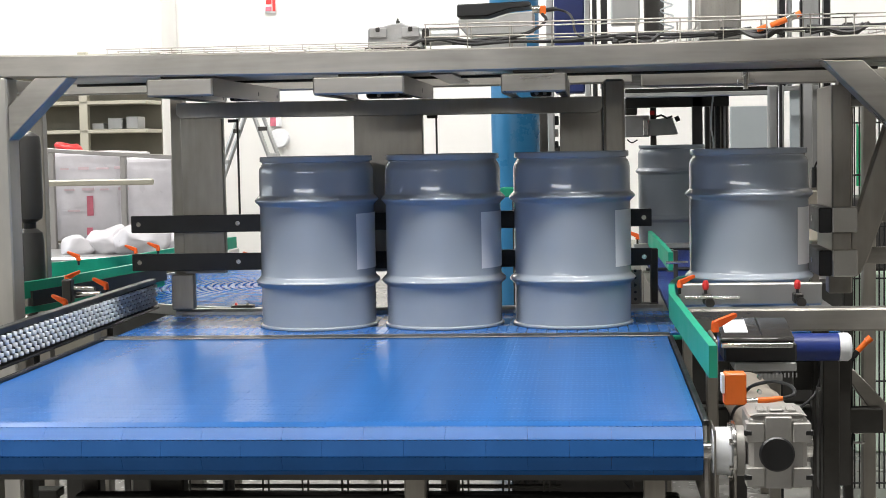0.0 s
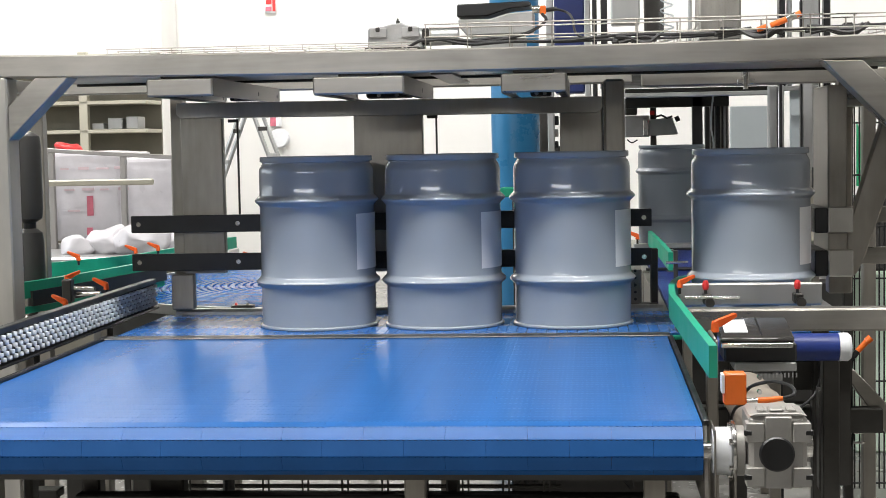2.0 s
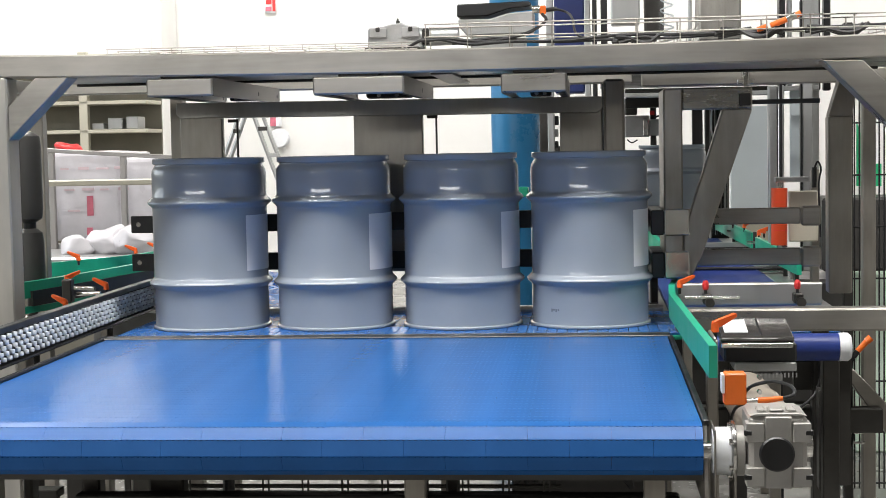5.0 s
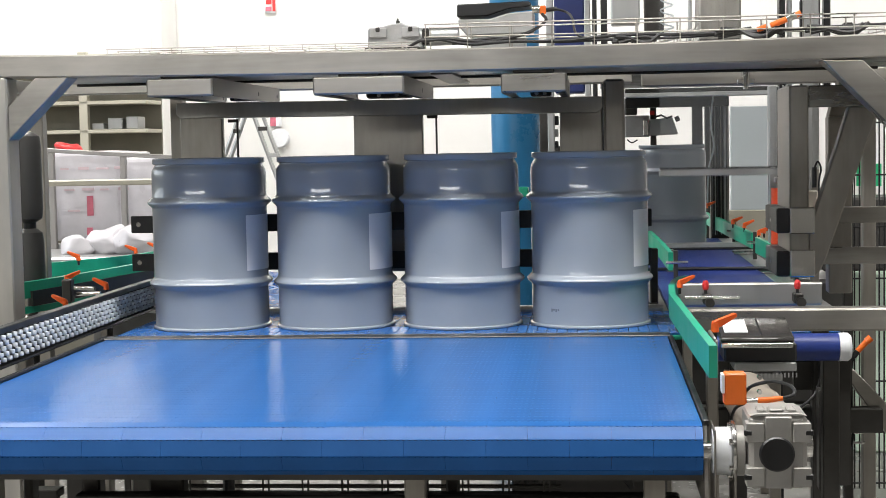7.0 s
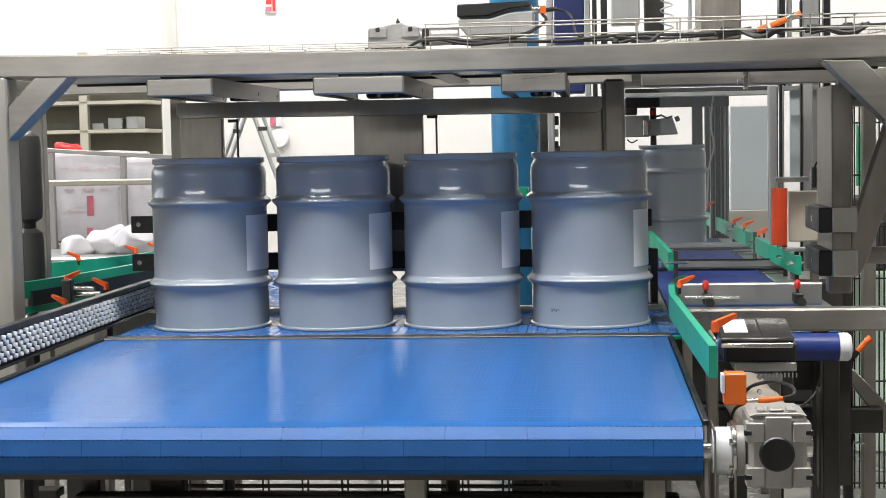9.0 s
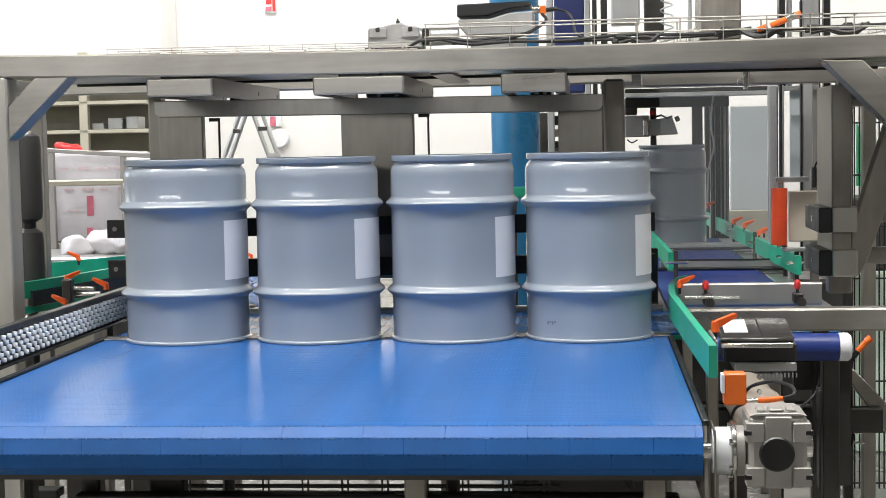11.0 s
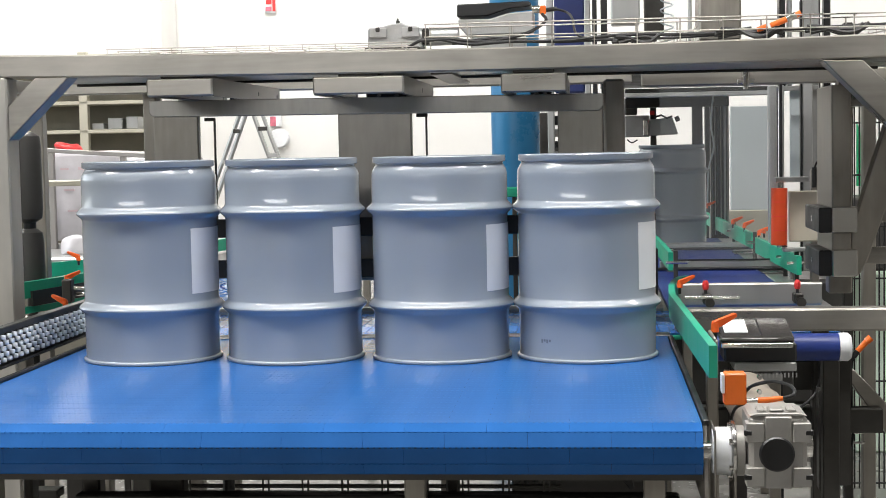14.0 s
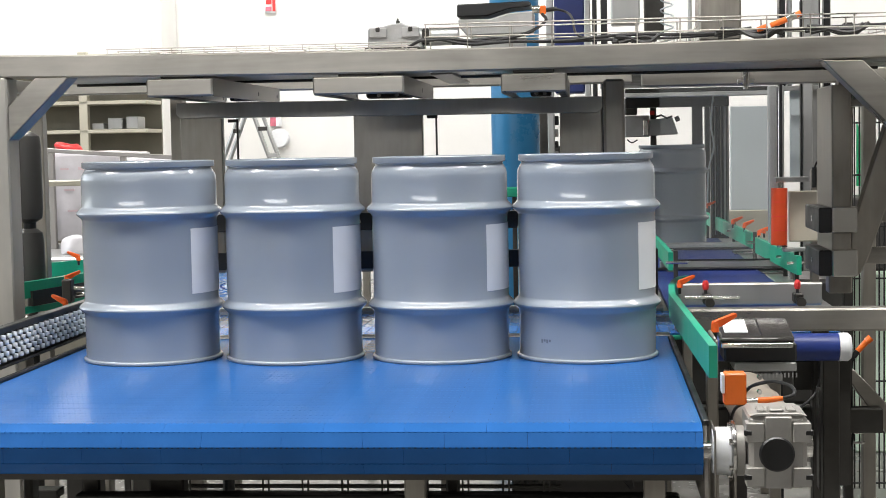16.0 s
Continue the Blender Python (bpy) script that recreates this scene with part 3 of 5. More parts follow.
for nm, y0, y1 in (("near", 0.20, 1.46), ("far", 1.56, 3.3)):
    inf = thing("infeed_conveyor", "dark blue infeed belt conveyor with steel side frames", "conveyor", (0.34, y0, 0), "infeed conveyors")
    x0, x1 = 0.135, 0.515
    part("belt_bed", box(x0, x1, y0, y1, 0.75, 0.838, 0), STEEL_DARK, inf)
    part("side_frame", box(x0 - 0.03, x0 - 0.004, y0, y1, 0.72, 0.845, 0.002), STEEL_Y, inf)
    part("side_frame", box(x1 + 0.004, x1 + 0.075, y0, y1, 0.72, 0.848, 0.002), ALU, inf, "pale aluminium side frame")
    slab = mesh_of("belt_slat", prism([(-0.0122, -0.0015), (-0.0105, 0), (0.0105, 0), (0.0122, -0.0015), (0.012, -0.010), (-0.012, -0.010)], 0, x0, x1), BELT_DARK, 25)
    n = int((y1 - y0) / 0.0254)
    for i in range(n):
        o = new("belt_slat", slab)
        o.parent = inf
        o.matrix_parent_inverse = inf.matrix_basis.inverted()
        o.matrix_basis = pose(0, y0 + 0.0127 + i * 0.0254, BELT_Z)
    for lx in (x0 - 0.015, x1 + 0.04):
        for ly in (y0 + 0.1, y1 - 0.1):
            part("leg", box(lx - 0.02, lx + 0.02, ly - 0.02, ly + 0.02, 0, 0.72, 0.003), STEEL_Z, inf)

# crossbars seen over the infeed belts
for yy, z0, z1 in ((2.42, 0.862, 0.885), (2.52, 0.862, 0.880)):
    tagged(part("cross_bar", box(0.10, 0.62, yy, yy + 0.03, z0, z1, 0.003), ALU), "pale aluminium crossbar between the infeed frames", "crossbar", "infeed crossbars")

infeed_rods = thing("belt_gap_rods", "dark rods and bright plates in the gaps between the infeed belts", "rods", (0.33, 1.5, 0.86))
for yy, zz in ((1.40, 0.862), (1.47, 0.857), (2.36, 0.866), (2.58, 0.870)):
    part("rod", cyl((0.115, yy, zz), (0.60, yy, zz), 0.0055, None, 10), BLACK, infeed_rods)
for xa, ya in ((0.505, 1.30), (0.495, 2.20), (0.520, 0.62)):
    part("plate", box(xa, xa + 0.085, ya, ya + 0.15, 0.8515, 0.857, 0.001), CHROME, infeed_rods, "bright corner plate")
for xa, ya in ((0.548, 1.98), (0.571, 1.22), (0.574, 0.95), (0.190, 1.02), (0.538, 2.75)):
    part("clamp_stem", box(xa, xa + 0.014, ya, ya + 0.02, 0.80, 0.955, 0.002), STEEL_DARK, infeed_rods)
    part("cross_stem", cyl((xa - 0.025, ya - 0.004, 0.915), (xa + 0.045, ya - 0.004, 0.915), 0.005, None, 10), CHROME, infeed_rods)

# green side guides along the infeed
for pts, z0, z1 in (([(0.506, 4.005), (0.534, 2.882), (0.557, 2.069)], 0.885, 0.945), ([(0.554, 1.888), (0.570, 1.309), (0.582, 0.905)], 0.880, 0.940), ([(0.162, 2.316), (0.177, 1.629), (0.183, 1.075)], 0.885, 0.945)):
    g = thing("side_guide", "green plastic side guide on steel clamps beside the infeed", "side guide", (pts[0][0], pts[0][1], 0.9), "green infeed guides")
    part("guide_strip", strip(pts, z0, z1, 0.016), GREEN, g)
    for q in (pts[0], pts[1]):
        part("clamp_post", box(q[0] + 0.012, q[0] + 0.036, q[1] - 0.2, q[1] - 0.17, 0.80, 0.93, 0.003), STEEL_Z, g)
for x, y, z, a in ((0.517, 2.500, 0.970, 12), (0.545, 2.300, 0.966, 15), (0.561, 1.900, 0.959, 20), (0.444, 3.000, 1.017, 10), (0.592, 2.000, 0.960, 15), (0.089, 1.600, 0.969, 160)):
    lever(x, y, z - 0.012, a, 0.75)

# lifting guard: a clear sheet with a pale bottom bar between two upright profiles
guard = thing("lifting_guard", "clear lifting guard sheet with a pale bottom bar", "guard door", (0.4, 1.5, 0.85))
part("bottom_bar", box(0.165, 0.592, 1.490, 1.512, 0.858, 0.884, 0.003), ALU, guard)
part("seal", box(0.167, 0.590, 1.488, 1.4965, 0.8845, 0.889, 0.001), BLACK, guard, "black rubber seal")
part("sheet", box(0.170, 0.588, 1.499, 1.503, 0.8845, 1.52, 0), GLASS, guard, "clear plastic sheet").visible_shadow = False

# ---- front side guide, motor and drive ----
fg = thing("side_guide", "bent green plastic side guide held by a steel post", "side guide", (0.13, -0.8, 0.9), "green belt guides")
part("guide_strip", strip([(0.175, 0.066), (0.154, 0.033), (0.133, -0.066), (0.119, -0.208), (0.110, -0.425), (0.122, -0.958), (0.132, -1.373)], 0.897, 0.955, 0.015), GREEN, fg)
part("clamp_plate", box(0.146, 0.153, -1.18, -1.06, 0.905, 0.945, 0.002), STEEL_Y, fg)
part("post", box(0.140, 0.163, -1.10, -1.07, 0.60, 0.93, 0.003), STEEL_Z, fg)
part("post", box(0.128, 0.15, -0.52, -0.49, 0.60, 0.915, 0.003), STEEL_Z, fg)
lever(0.129, -0.400, 0.967, 20, 0.68)
lever(0.166, -0.980, 0.931, 22, 0.85)
elbow = thing("elbow_plug", "orange elbow cable plug on the tube's underside", "cable plug", (0.587, -0.300, 0.820))
part("grip", cyl((0.564, -0.300, 0.797), (0.586, -0.300, 0.821), 0.0075, None, 12), SENSOR_ORANGE, elbow)
part("tip", cyl((0.586, -0.300, 0.821), (0.596, -0.300, 0.830), 0.009, None, 12), SENSOR_ORANGE, elbow)
part("sleeve", cyl((0.554, -0.300, 0.783), (0.564, -0.300, 0.797), 0.0075, None, 12), BLACK, elbow)
cable("cable", [(0.555, -0.300, 0.786), (0.547, -0.300, 0.744), (0.549, -0.300, 0.660), (0.551, -0.300, 0.576), (0.524, -0.310, 0.533), (0.461, -0.420, 0.547)], 0.0032, "black cable hanging down beside the support posts")
cable("cable", [(0.461, -0.360, 0.781), (0.462, -0.370, 0.741), (0.447, -0.380, 0.701), (0.411, -0.400, 0.675)], 0.003, "black cable looping behind the motor")
for zt in (0.571, 0.5575, 0.532):
    tagged(part("tie_rod", cyl((0.474, -0.1, zt), (0.615, -0.1, zt), 0.003, None, 8), CHROME), "thin bright tie rod between support posts", "tie rod", "tie rods")
tagged(part("corner_plate", box(0.108, 0.150, -0.36, -0.05, 0.836, 0.846, 0.002), GREEN), "flat green plastic corner plate beside the belt", "corner plate")

gm = thing("gear_motor", "grey cast gear motor with a round black cover driving the belt", "gear motor", (0.22, -1.5, 0.8))
GX0, GX1, GZ0, GZ1, GY = 0.168, 0.266, 0.752, 0.873, -1.620
part("housing", box(GX0 + 0.002, GX1 - 0.002, GY + 0.003, GY + 0.13, GZ0, GZ1, 0.008), CAST_LIGHT, gm)
part("front_face", box(GX0 + 0.027, GX1 - 0.027, GY - 0.002, GY + 0.0055, GZ0 + 0.001, GZ1 - 0.002, 0.002), CAST_LIGHT, gm)
for x0, x1 in ((GX0 - 0.003, GX0 + 0.026), (GX1 - 0.026, GX1 + 0.003)):
    for z0, z1 in ((GZ0 + 0.004, GZ0 + 0.036), (GZ1 - 0.044, GZ1 - 0.012)):
        lug = part("lug", box(x0, x1, GY - 0.004, GY + 0.03, z0, z1, 0.0015), CAST_LIGHT, gm)
        sx = x0 if x0 < 0.2 else x1
        part("lug_slot", box(sx - 0.004 if x0 < 0.2 else sx - 0.010, sx + 0.010 if x0 < 0.2 else sx + 0.004, GY - 0.0048, GY + 0.0, (z0 + z1) / 2 - 0.005, (z0 + z1) / 2 + 0.005, 0.002), BLACK, lug)
part("round_cover", lathe([(0, 0.006), (0.026, 0.006), (0.0285, 0.003), (0.0285, -0.004)], 40, m=Matrix.Translation((0.214, -1.621, 0.810)) @ Matrix.Rotation(radians(90), 4, "X")), BLACK, gm, "round black plastic cover")
part("top_ridge", prism([(GX0 + 0.002, GZ1 - 0.002), (GX0 + 0.012, GZ1 + 0.003), (GX1 - 0.012, GZ1 + 0.003), (GX1 - 0.002, GZ1 - 0.002)], 1, GY + 0.003, GY + 0.10, bev=0.0012), CAST_LIGHT, gm)
for xa, xb, h in ((0.184, 0.198, 0.007), (0.203, 0.228, 0.008), (0.233, 0.247, 0.007)):
    part("top_boss", box(xa, xb, GY + 0.012, GY + 0.05, GZ1 + 0.0035, GZ1 + h, 0.003), CAST_LIGHT, gm)
part("motor_body", prism([(0.172, 0.78), (0.172, 0.838), (0.186, 0.862), (0.205, 0.868), (0.236, 0.868), (0.252, 0.860), (0.264, 0.836), (0.264, 0.78)], 1, GY + 0.13, -1.30, bev=0.002), MOTOR, gm, "warm grey painted motor body")
part("motor_tail", cyl((0.220, -1.30, 0.815), (0.220, -1.06, 0.815), 0.046, None, 36), MOTOR, gm, "round warm grey motor body")
part("flange", cyl((0.146, -1.556, 0.803), (0.151, -1.556, 0.803), 0.050, None, 36), CHROME, gm, "bright round flange")
part("flange", cyl((0.153, -1.556, 0.803), (0.166, -1.556, 0.803), 0.042, None, 36), CAST_LIGHT, gm)
for i in range(6):
    a = radians(i * 60 + 30)
    part("bolt", cyl((0.1400, -1.556 + 0.042 * math.cos(a), 0.803 + 0.042 * math.sin(a)), (0.1455, -1.556 + 0.042 * math.cos(a), 0.803 + 0.042 * math.sin(a)), 0.005, None, 8), CHROME, gm, "bright hex bolt")
part("side_boss", cyl((GX1 - 0.003, -1.556, 0.815), (GX1 + 0.012, -1.556, 0.815), 0.024, None, 24), CHROME, gm)
tagged(part("bearing_plate", box(0.1155, 0.1185, -1.60, -1.50, 0.58, 0.845, 0.001), STEEL_Z), "thin steel bearing plate at the belt's end", "bearing plate", "bearing plates")
tagged(part("bearing_plate", box(0.1475, 0.1515, -1.60, -1.50, 0.58, 0.792, 0.001), STEEL_Z), "thin steel bearing plate at the belt's end", "bearing plate", "bearing plates")

sensor = thing("photo_sensor", "orange box sensor on a steel bracket with a plugged cable", "sensor", (0.16, -1.48, 0.9))
part("body", box(0.140, 0.178, -1.500, -1.465, 0.869, 0.924, 0.003), SENSOR_ORANGE, sensor)
part("face_label", box(0.136, 0.141, -1.502, -1.472, 0.890, 0.922, 0.0005), PAPER, sensor, "small white side label")
for zz in (0.917, 0.892):
    part("screw", cyl((0.200, -1.5025, zz), (0.200, -1.4895, zz), 0.004, None, 10), CHROME, sensor)
part("plug", cyl((0.181, -1.480, 0.872), (0.198, -1.480, 0.873), 0.0065, None, 14), CHROME, sensor, "bright plug collar")
part("plug_grip", cyl((0.198, -1.480, 0.873), (0.241, -1.480, 0.878), 0.0062, None, 14, 0.004), SENSOR_ORANGE, sensor)
cable("cable", [(0.240, -1.480, 0.878), (0.261, -1.470, 0.883), (0.260, -1.440, 0.892), (0.236, -1.400, 0.894), (0.205, -1.360, 0.882), (0.191, -1.330, 0.864)], 0.0032, "black sensor cable curling back over the motor")
cable("cable", [(0.183, -1.470, 0.870), (0.163, -1.440, 0.852), (0.159, -1.400, 0.810), (0.162, -1.400, 0.769)], 0.0028, "black thin cable hanging beside the motor")

drive = thing("drive_unit", "black motor drive with white label and ribbed grey base", "drive unit", (0.26, -0.85, 0.88))
part("cover", prism([(-0.958, 0.9055), (-0.958, 0.913), (-0.950, 0.918), (-0.815, 0.941), (-0.800, 0.936), (-0.800, 0.9055)], 0, 0.180, 0.328, bev=0.003), COVER, drive)
part("cover_seam", prism([(-0.945, 0.9192), (-0.945, 0.9202), (-0.818, 0.9418), (-0.818, 0.9405)], 0, 0.262, 0.2645), BLACK, drive)
part("body", box(0.188, 0.335, -0.940, -0.820, 0.862, 0.903, 0.004), BLACK, drive)
part("chrome_bar", box(0.180, 0.325, -0.962, -0.954, 0.895, 0.905, 0.002), CHROME, drive, "bright bar")
part("base", box(0.208, 0.333, -0.950, -0.830, 0.845, 0.863, 0.002), CAST, drive, "ribbed grey base")
for i in range(15):
    part("rib", box(0.222 + i * 0.0078, 0.2245 + i * 0.0078, -0.953, -0.9505, 0.833, 0.842, 0), CAST, drive)
part("face_label", prism([(-0.925, 0.9222), (-0.925, 0.9236), (-0.835, 0.9390), (-0.835, 0.9376)], 0, 0.190, 0.238), PAPER, drive, "blank pale label")
part("base_label", box(0.253, 0.307, -0.930, -0.880, 0.822, 0.837, 0.001), CAST, drive)

roll = thing("return_belt", "dark blue belt roller with a white end cap under the tube", "belt roller", (0.36, -0.72, 0.86))
part("belt_wrap", cyl((0.19, -0.72, 0.8640), (0.4515, -0.72, 0.8640), 0.030, None, 32), BELT_DARK, roll)
part("end_cap", lathe([(0, 0), (0.031, 0), (0.031, 0.019), (0.026, 0.026), (0, 0.026)], 32, m=Matrix.Translation((0.4525, -0.72, 0.8640)) @ Matrix.Rotation(radians(90), 4, "Y")), WHITE_PLASTIC, roll, "white plastic end cap")
part("carrier", box(0.425, 0.462, -0.68, -0.64, 0.0, 0.850, 0.003), STEEL_DARK, roll)

# dark supports under the infeed side
sup = thing("support_frame", "dark steel support frame under the infeed side", "frame", (0.45, -0.4, 0))
part("post", box(0.443, 0.490, -0.500, -0.450, 0.494, 0.734, 0.003), STEEL_DARK, sup)
part("post", box(0.447, 0.487, -0.36, -0.32, 0, 0.86, 0.003), STEEL_DARK, sup)
part("post", box(0.250, 0.29, -0.36, -0.32, 0, 0.86, 0.003), STEEL_DARK, sup)
part("rail", box(0.14, 0.62, -0.33, -0.29, 0.60, 0.66, 0.003), STEEL_DARK, sup)
part("panel", box(0.404, 0.543, -0.350, -0.320, 0.710, 0.780, 0.002), STEEL_DARK, sup)
part("diagonal_arm", prism([(0.526, 0.751), (0.556, 0.751), (0.675, 0.625), (0.675, 0.534)], 1, -0.30, -0.24, bev=0.002), STEEL_X, sup)
part("side_panel", box(0.508, 0.538, -0.360, -0.310, 0.477, 0.805, 0.002), STEEL_DARK, sup)

# ---- roller guide beside the belt ----
RX = -1.332
rg = thing("roller_guide", "black roller guide rail with rows of small white rollers", "roller guide", (RX, -0.5, 0.9))
part("back_rail", box(RX - 0.028, RX - 0.0105, -1.75, 0.235, 0.868, 0.934, 0.002), BLACK, rg)
part("top_lip", box(RX - 0.026, RX - 0.004, -1.75, 0.237, 0.9345, 0.948, 0.0015), BLACK, rg)
part("bottom_lip", box(RX - 0.030, RX + 0.003, -1.75, 0.237, 0.862, 0.8675, 0.0015), BLACK, rg)
rb = lathe([(0, -0.0050), (0.0052, -0.0050), (0.0063, -0.0038), (0.0063, 0.0038), (0.0052, 0.0050), (0, 0.0050)], 14)
ROLLER = mesh_of("roller", rb, WHITE_PLASTIC, 50)
for r_ in range(5):
    for c_ in range(52):
        o = new("roller", ROLLER)
        o.parent = rg
        o.matrix_parent_inverse = rg.matrix_basis.inverted()
        o.matrix_basis = pose(RX - 0.0040, 0.222 - c_ * 0.0336 - (r_ % 2) * 0.0168, 0.8785 + r_ * 0.0121)
for yy in (-1.35, -0.75, -0.15):
    part("bracket", box(RX - 0.05, RX - 0.031, yy, yy + 0.05, 0.55, 0.905, 0.002), STEEL_Z, rg)
    part("bracket_foot", box(RX - 0.05, RX + 0.03, yy, yy + 0.05, 0.53, 0.5495, 0.002), STEEL_DARK, rg)
low = thing("lower_frame", "dull steel frame bars under the roller guide", "frame", (-1.36, -0.3, 0))
part("bar", box(-1.40, -1.315, -1.7, 0.2, 0.70, 0.755, 0.003), STEEL_DARK, low)
for yy in (-1.1, -0.45, 0.1):
    part("post", box(-1.385, -1.335, yy, yy + 0.05, 0, 0.6995, 0.003), STEEL_DARK, low)
    part("plate", box(-1.318, -1.312, yy + 0.08, yy + 0.16, 0.765, 0.83, 0.002), STEEL_X, low)

# ---- curved belt on the far side ----
curve = thing("curved_conveyor", "curved dark blue belt conveyor with arched ribs and pale edge", "conveyor", (-1.3, 0.9, 0.8))
CC = Vector((-0.88, 1.12))


def arc_strip(r0, r1, z0, z1, a0, a1, n=40, bm=None):
    bm = bm or bmesh.new()
    rings = []
    for i in range(n + 1):
        a = radians(a0 + (a1 - a0) * i / n)
        c, s_ = math.cos(a), math.sin(a)
        rings.append([bm.verts.new((CC.x + r * c, CC.y + r * s_, z)) for r, z in ((r0, z0), (r1, z0), (r1, z1), (r0, z1))])
    for p_, q_ in zip(rings, rings[1:]):
        for k_ in range(4):
            m_ = (k_ + 1) % 4
            bm.faces.new((p_[k_], p_[m_], q_[m_], q_[k_]))
    bm.faces.new(rings[0][::-1])
    bm.faces.new(rings[-1])
    bmesh.ops.recalc_face_normals(bm, faces=bm.faces)
    return bm


part("belt_bed", arc_strip(0.20, 0.86, 0.78, 0.845, 130, 262), BELT_DARK, curve)
for i in range(25):
    part("belt_rib", arc_strip(0.215 + i * 0.0256, 0.231 + i * 0.0256, 0.8452, 0.853, 130, 262, 30), BELT, curve)
part("edge_rail", arc_strip(0.863, 0.885, 0.74, 0.858, 130, 262), ALU, curve, "pale rounded edge rail")
part("skirt", arc_strip(0.886, 0.892, 0.62, 0.83, 130, 262), STEEL_DARK, curve)
for a_ in (165, 215, 250):
    part("leg", box(CC.x + 0.8 * math.cos(radians(a_)) - 0.02, CC.x + 0.8 * math.cos(radians(a_)) + 0.02, CC.y + 0.8 * math.sin(radians(a_)) - 0.02, CC.y + 0.8 * math.sin(radians(a_)) + 0.02, 0, 0.779, 0.003), STEEL_Z, curve)

for pts, text in (([(-2.02, 0.60), (-1.92, 0.773), (-1.79, 1.0), (-1.69, 1.188), (-1.645, 1.436), (-1.60, 1.80), (-1.555, 2.188)], "curved green plastic side guide along the far belt"),
                  ([(-1.80, -0.10), (-1.684, 0.134), (-1.61, 0.45), (-1.56, 0.721), (-1.52, 0.95)], "green plastic side guide with a steel backing bar")):
    g = thing("side_guide", text, "side guide", (pts[1][0], pts[1][1], 0.9), "green belt guides")
    part("guide_strip", strip([(q.x, q.y) for q in smoothcurve([(a, b, 0) for a, b in pts], 6)], 0.905, 0.952, 0.018), GREEN, g)
    if "backing" in text:
        part("backing_bar", strip([(a + 0.014, b - 0.004) for a, b in pts[1:]], 0.882, 0.925, 0.008), STEEL_DARK, g)
        part("lower_strip", strip([(q.x, q.y) for q in smoothcurve([(a, b, 0) for a, b in pts], 6)], 0.862, 0.880, 0.018), GREEN, g)
    for q in pts[1:-1:2]:
        part("clamp_post", box(q[0] - 0.045, q[0] - 0.022, q[1] + 0.008, q[1] + 0.030, 0.0, 0.93, 0.003), STEEL_DARK, g)
gb = thing("guide_board", "upright green plastic guide board behind the push bars", "guide board", (-1.02, 2.3, 0))
part("board", strip([(-1.12, 1.9), (-1.02, 2.3), (-0.90, 2.6)], 0.90, 0.99, 0.02), GREEN, gb)
part("post", box(-1.04, -1.01, 2.315, 2.345, 0, 0.95, 0.003), STEEL_Z, gb)
for x, y, z, a, s_ in ((-1.789, 0.900, 0.967, 168, 1.1), (-1.697, 1.250, 0.964, 170, 1.1), (-1.643, 1.350, 0.966, 170, 1.1), (-1.573, 0.150, 0.960, 40, 1.1), (-1.426, 0.050, 0.947, 165, 1.15), (-1.492, -0.100, 0.914, 160, 1.2), (-1.333, 1.500, 0.923, 170, 0.9)):
    lever(x, y, z - 0.012, a, s_ * 0.66)
for a_, b_ in (((-1.544, 0.120, 0.934), (-1.475, 0.100, 0.933)), ((-1.511, 0.050, 0.923), (-1.443, 0.050, 0.925)), ((-1.579, -0.300, 0.897), (-1.520, -0.300, 0.896))):
    tagged(part("guide_rod", cyl(a_, b_, 0.0055, None, 12), CHROME), "short bright steel guide rod", "guide rod", "guide rods")
tagged(part("clamp_block", box(-1.537, -1.510, 0.000, 0.030, 0.903, 0.968, 0.003), STEEL_DARK), "dark clamp block carrying a guide rod", "clamp block")
bk = thing("bracket_block", "small dark bracket block with brass screws behind the belt", "bracket", (-1.079, 0.200, 0.856))
part("block", box(-1.111, -1.047, 0.200, 0.240, 0.850, 0.871, 0.003), STEEL_DARK, bk)
part("screw", cyl((-1.097, 0.210, 0.870), (-1.097, 0.210, 0.878), 0.004, None, 10), RED, bk)
part("screw", cyl((-1.064, 0.210, 0.870), (-1.064, 0.210, 0.878), 0.004, None, 10), CHROME, bk)

# rounded grey covers hanging beside the portal leg
hang = thing("air_spring", "dark grey rounded rubber bellows beside the portal leg", "bellows", (-1.70, 0.25, 1.2))
for z0, z1 in ((1.115, 1.378), (0.90, 1.098)):
    pr = [(0, z0), (0.018, z0), (0.036, z0 + 0.012), (0.040, z0 + 0.04), (0.040, z1 - 0.04), (0.036, z1 - 0.012), (0.018, z1), (0, z1)]
    part("bellow", lathe(pr, 28, m=Matrix.Translation((-1.712, 0.25, 0))), GREY_RUBBER, hang)
part("neck", cyl((-1.712, 0.25, 1.098), (-1.712, 0.25, 1.115), 0.018), RUBBER, hang)
part("stem", cyl((-1.712, 0.25, 0.0), (-1.712, 0.25, 0.90), 0.015), STEEL_DARK, hang)

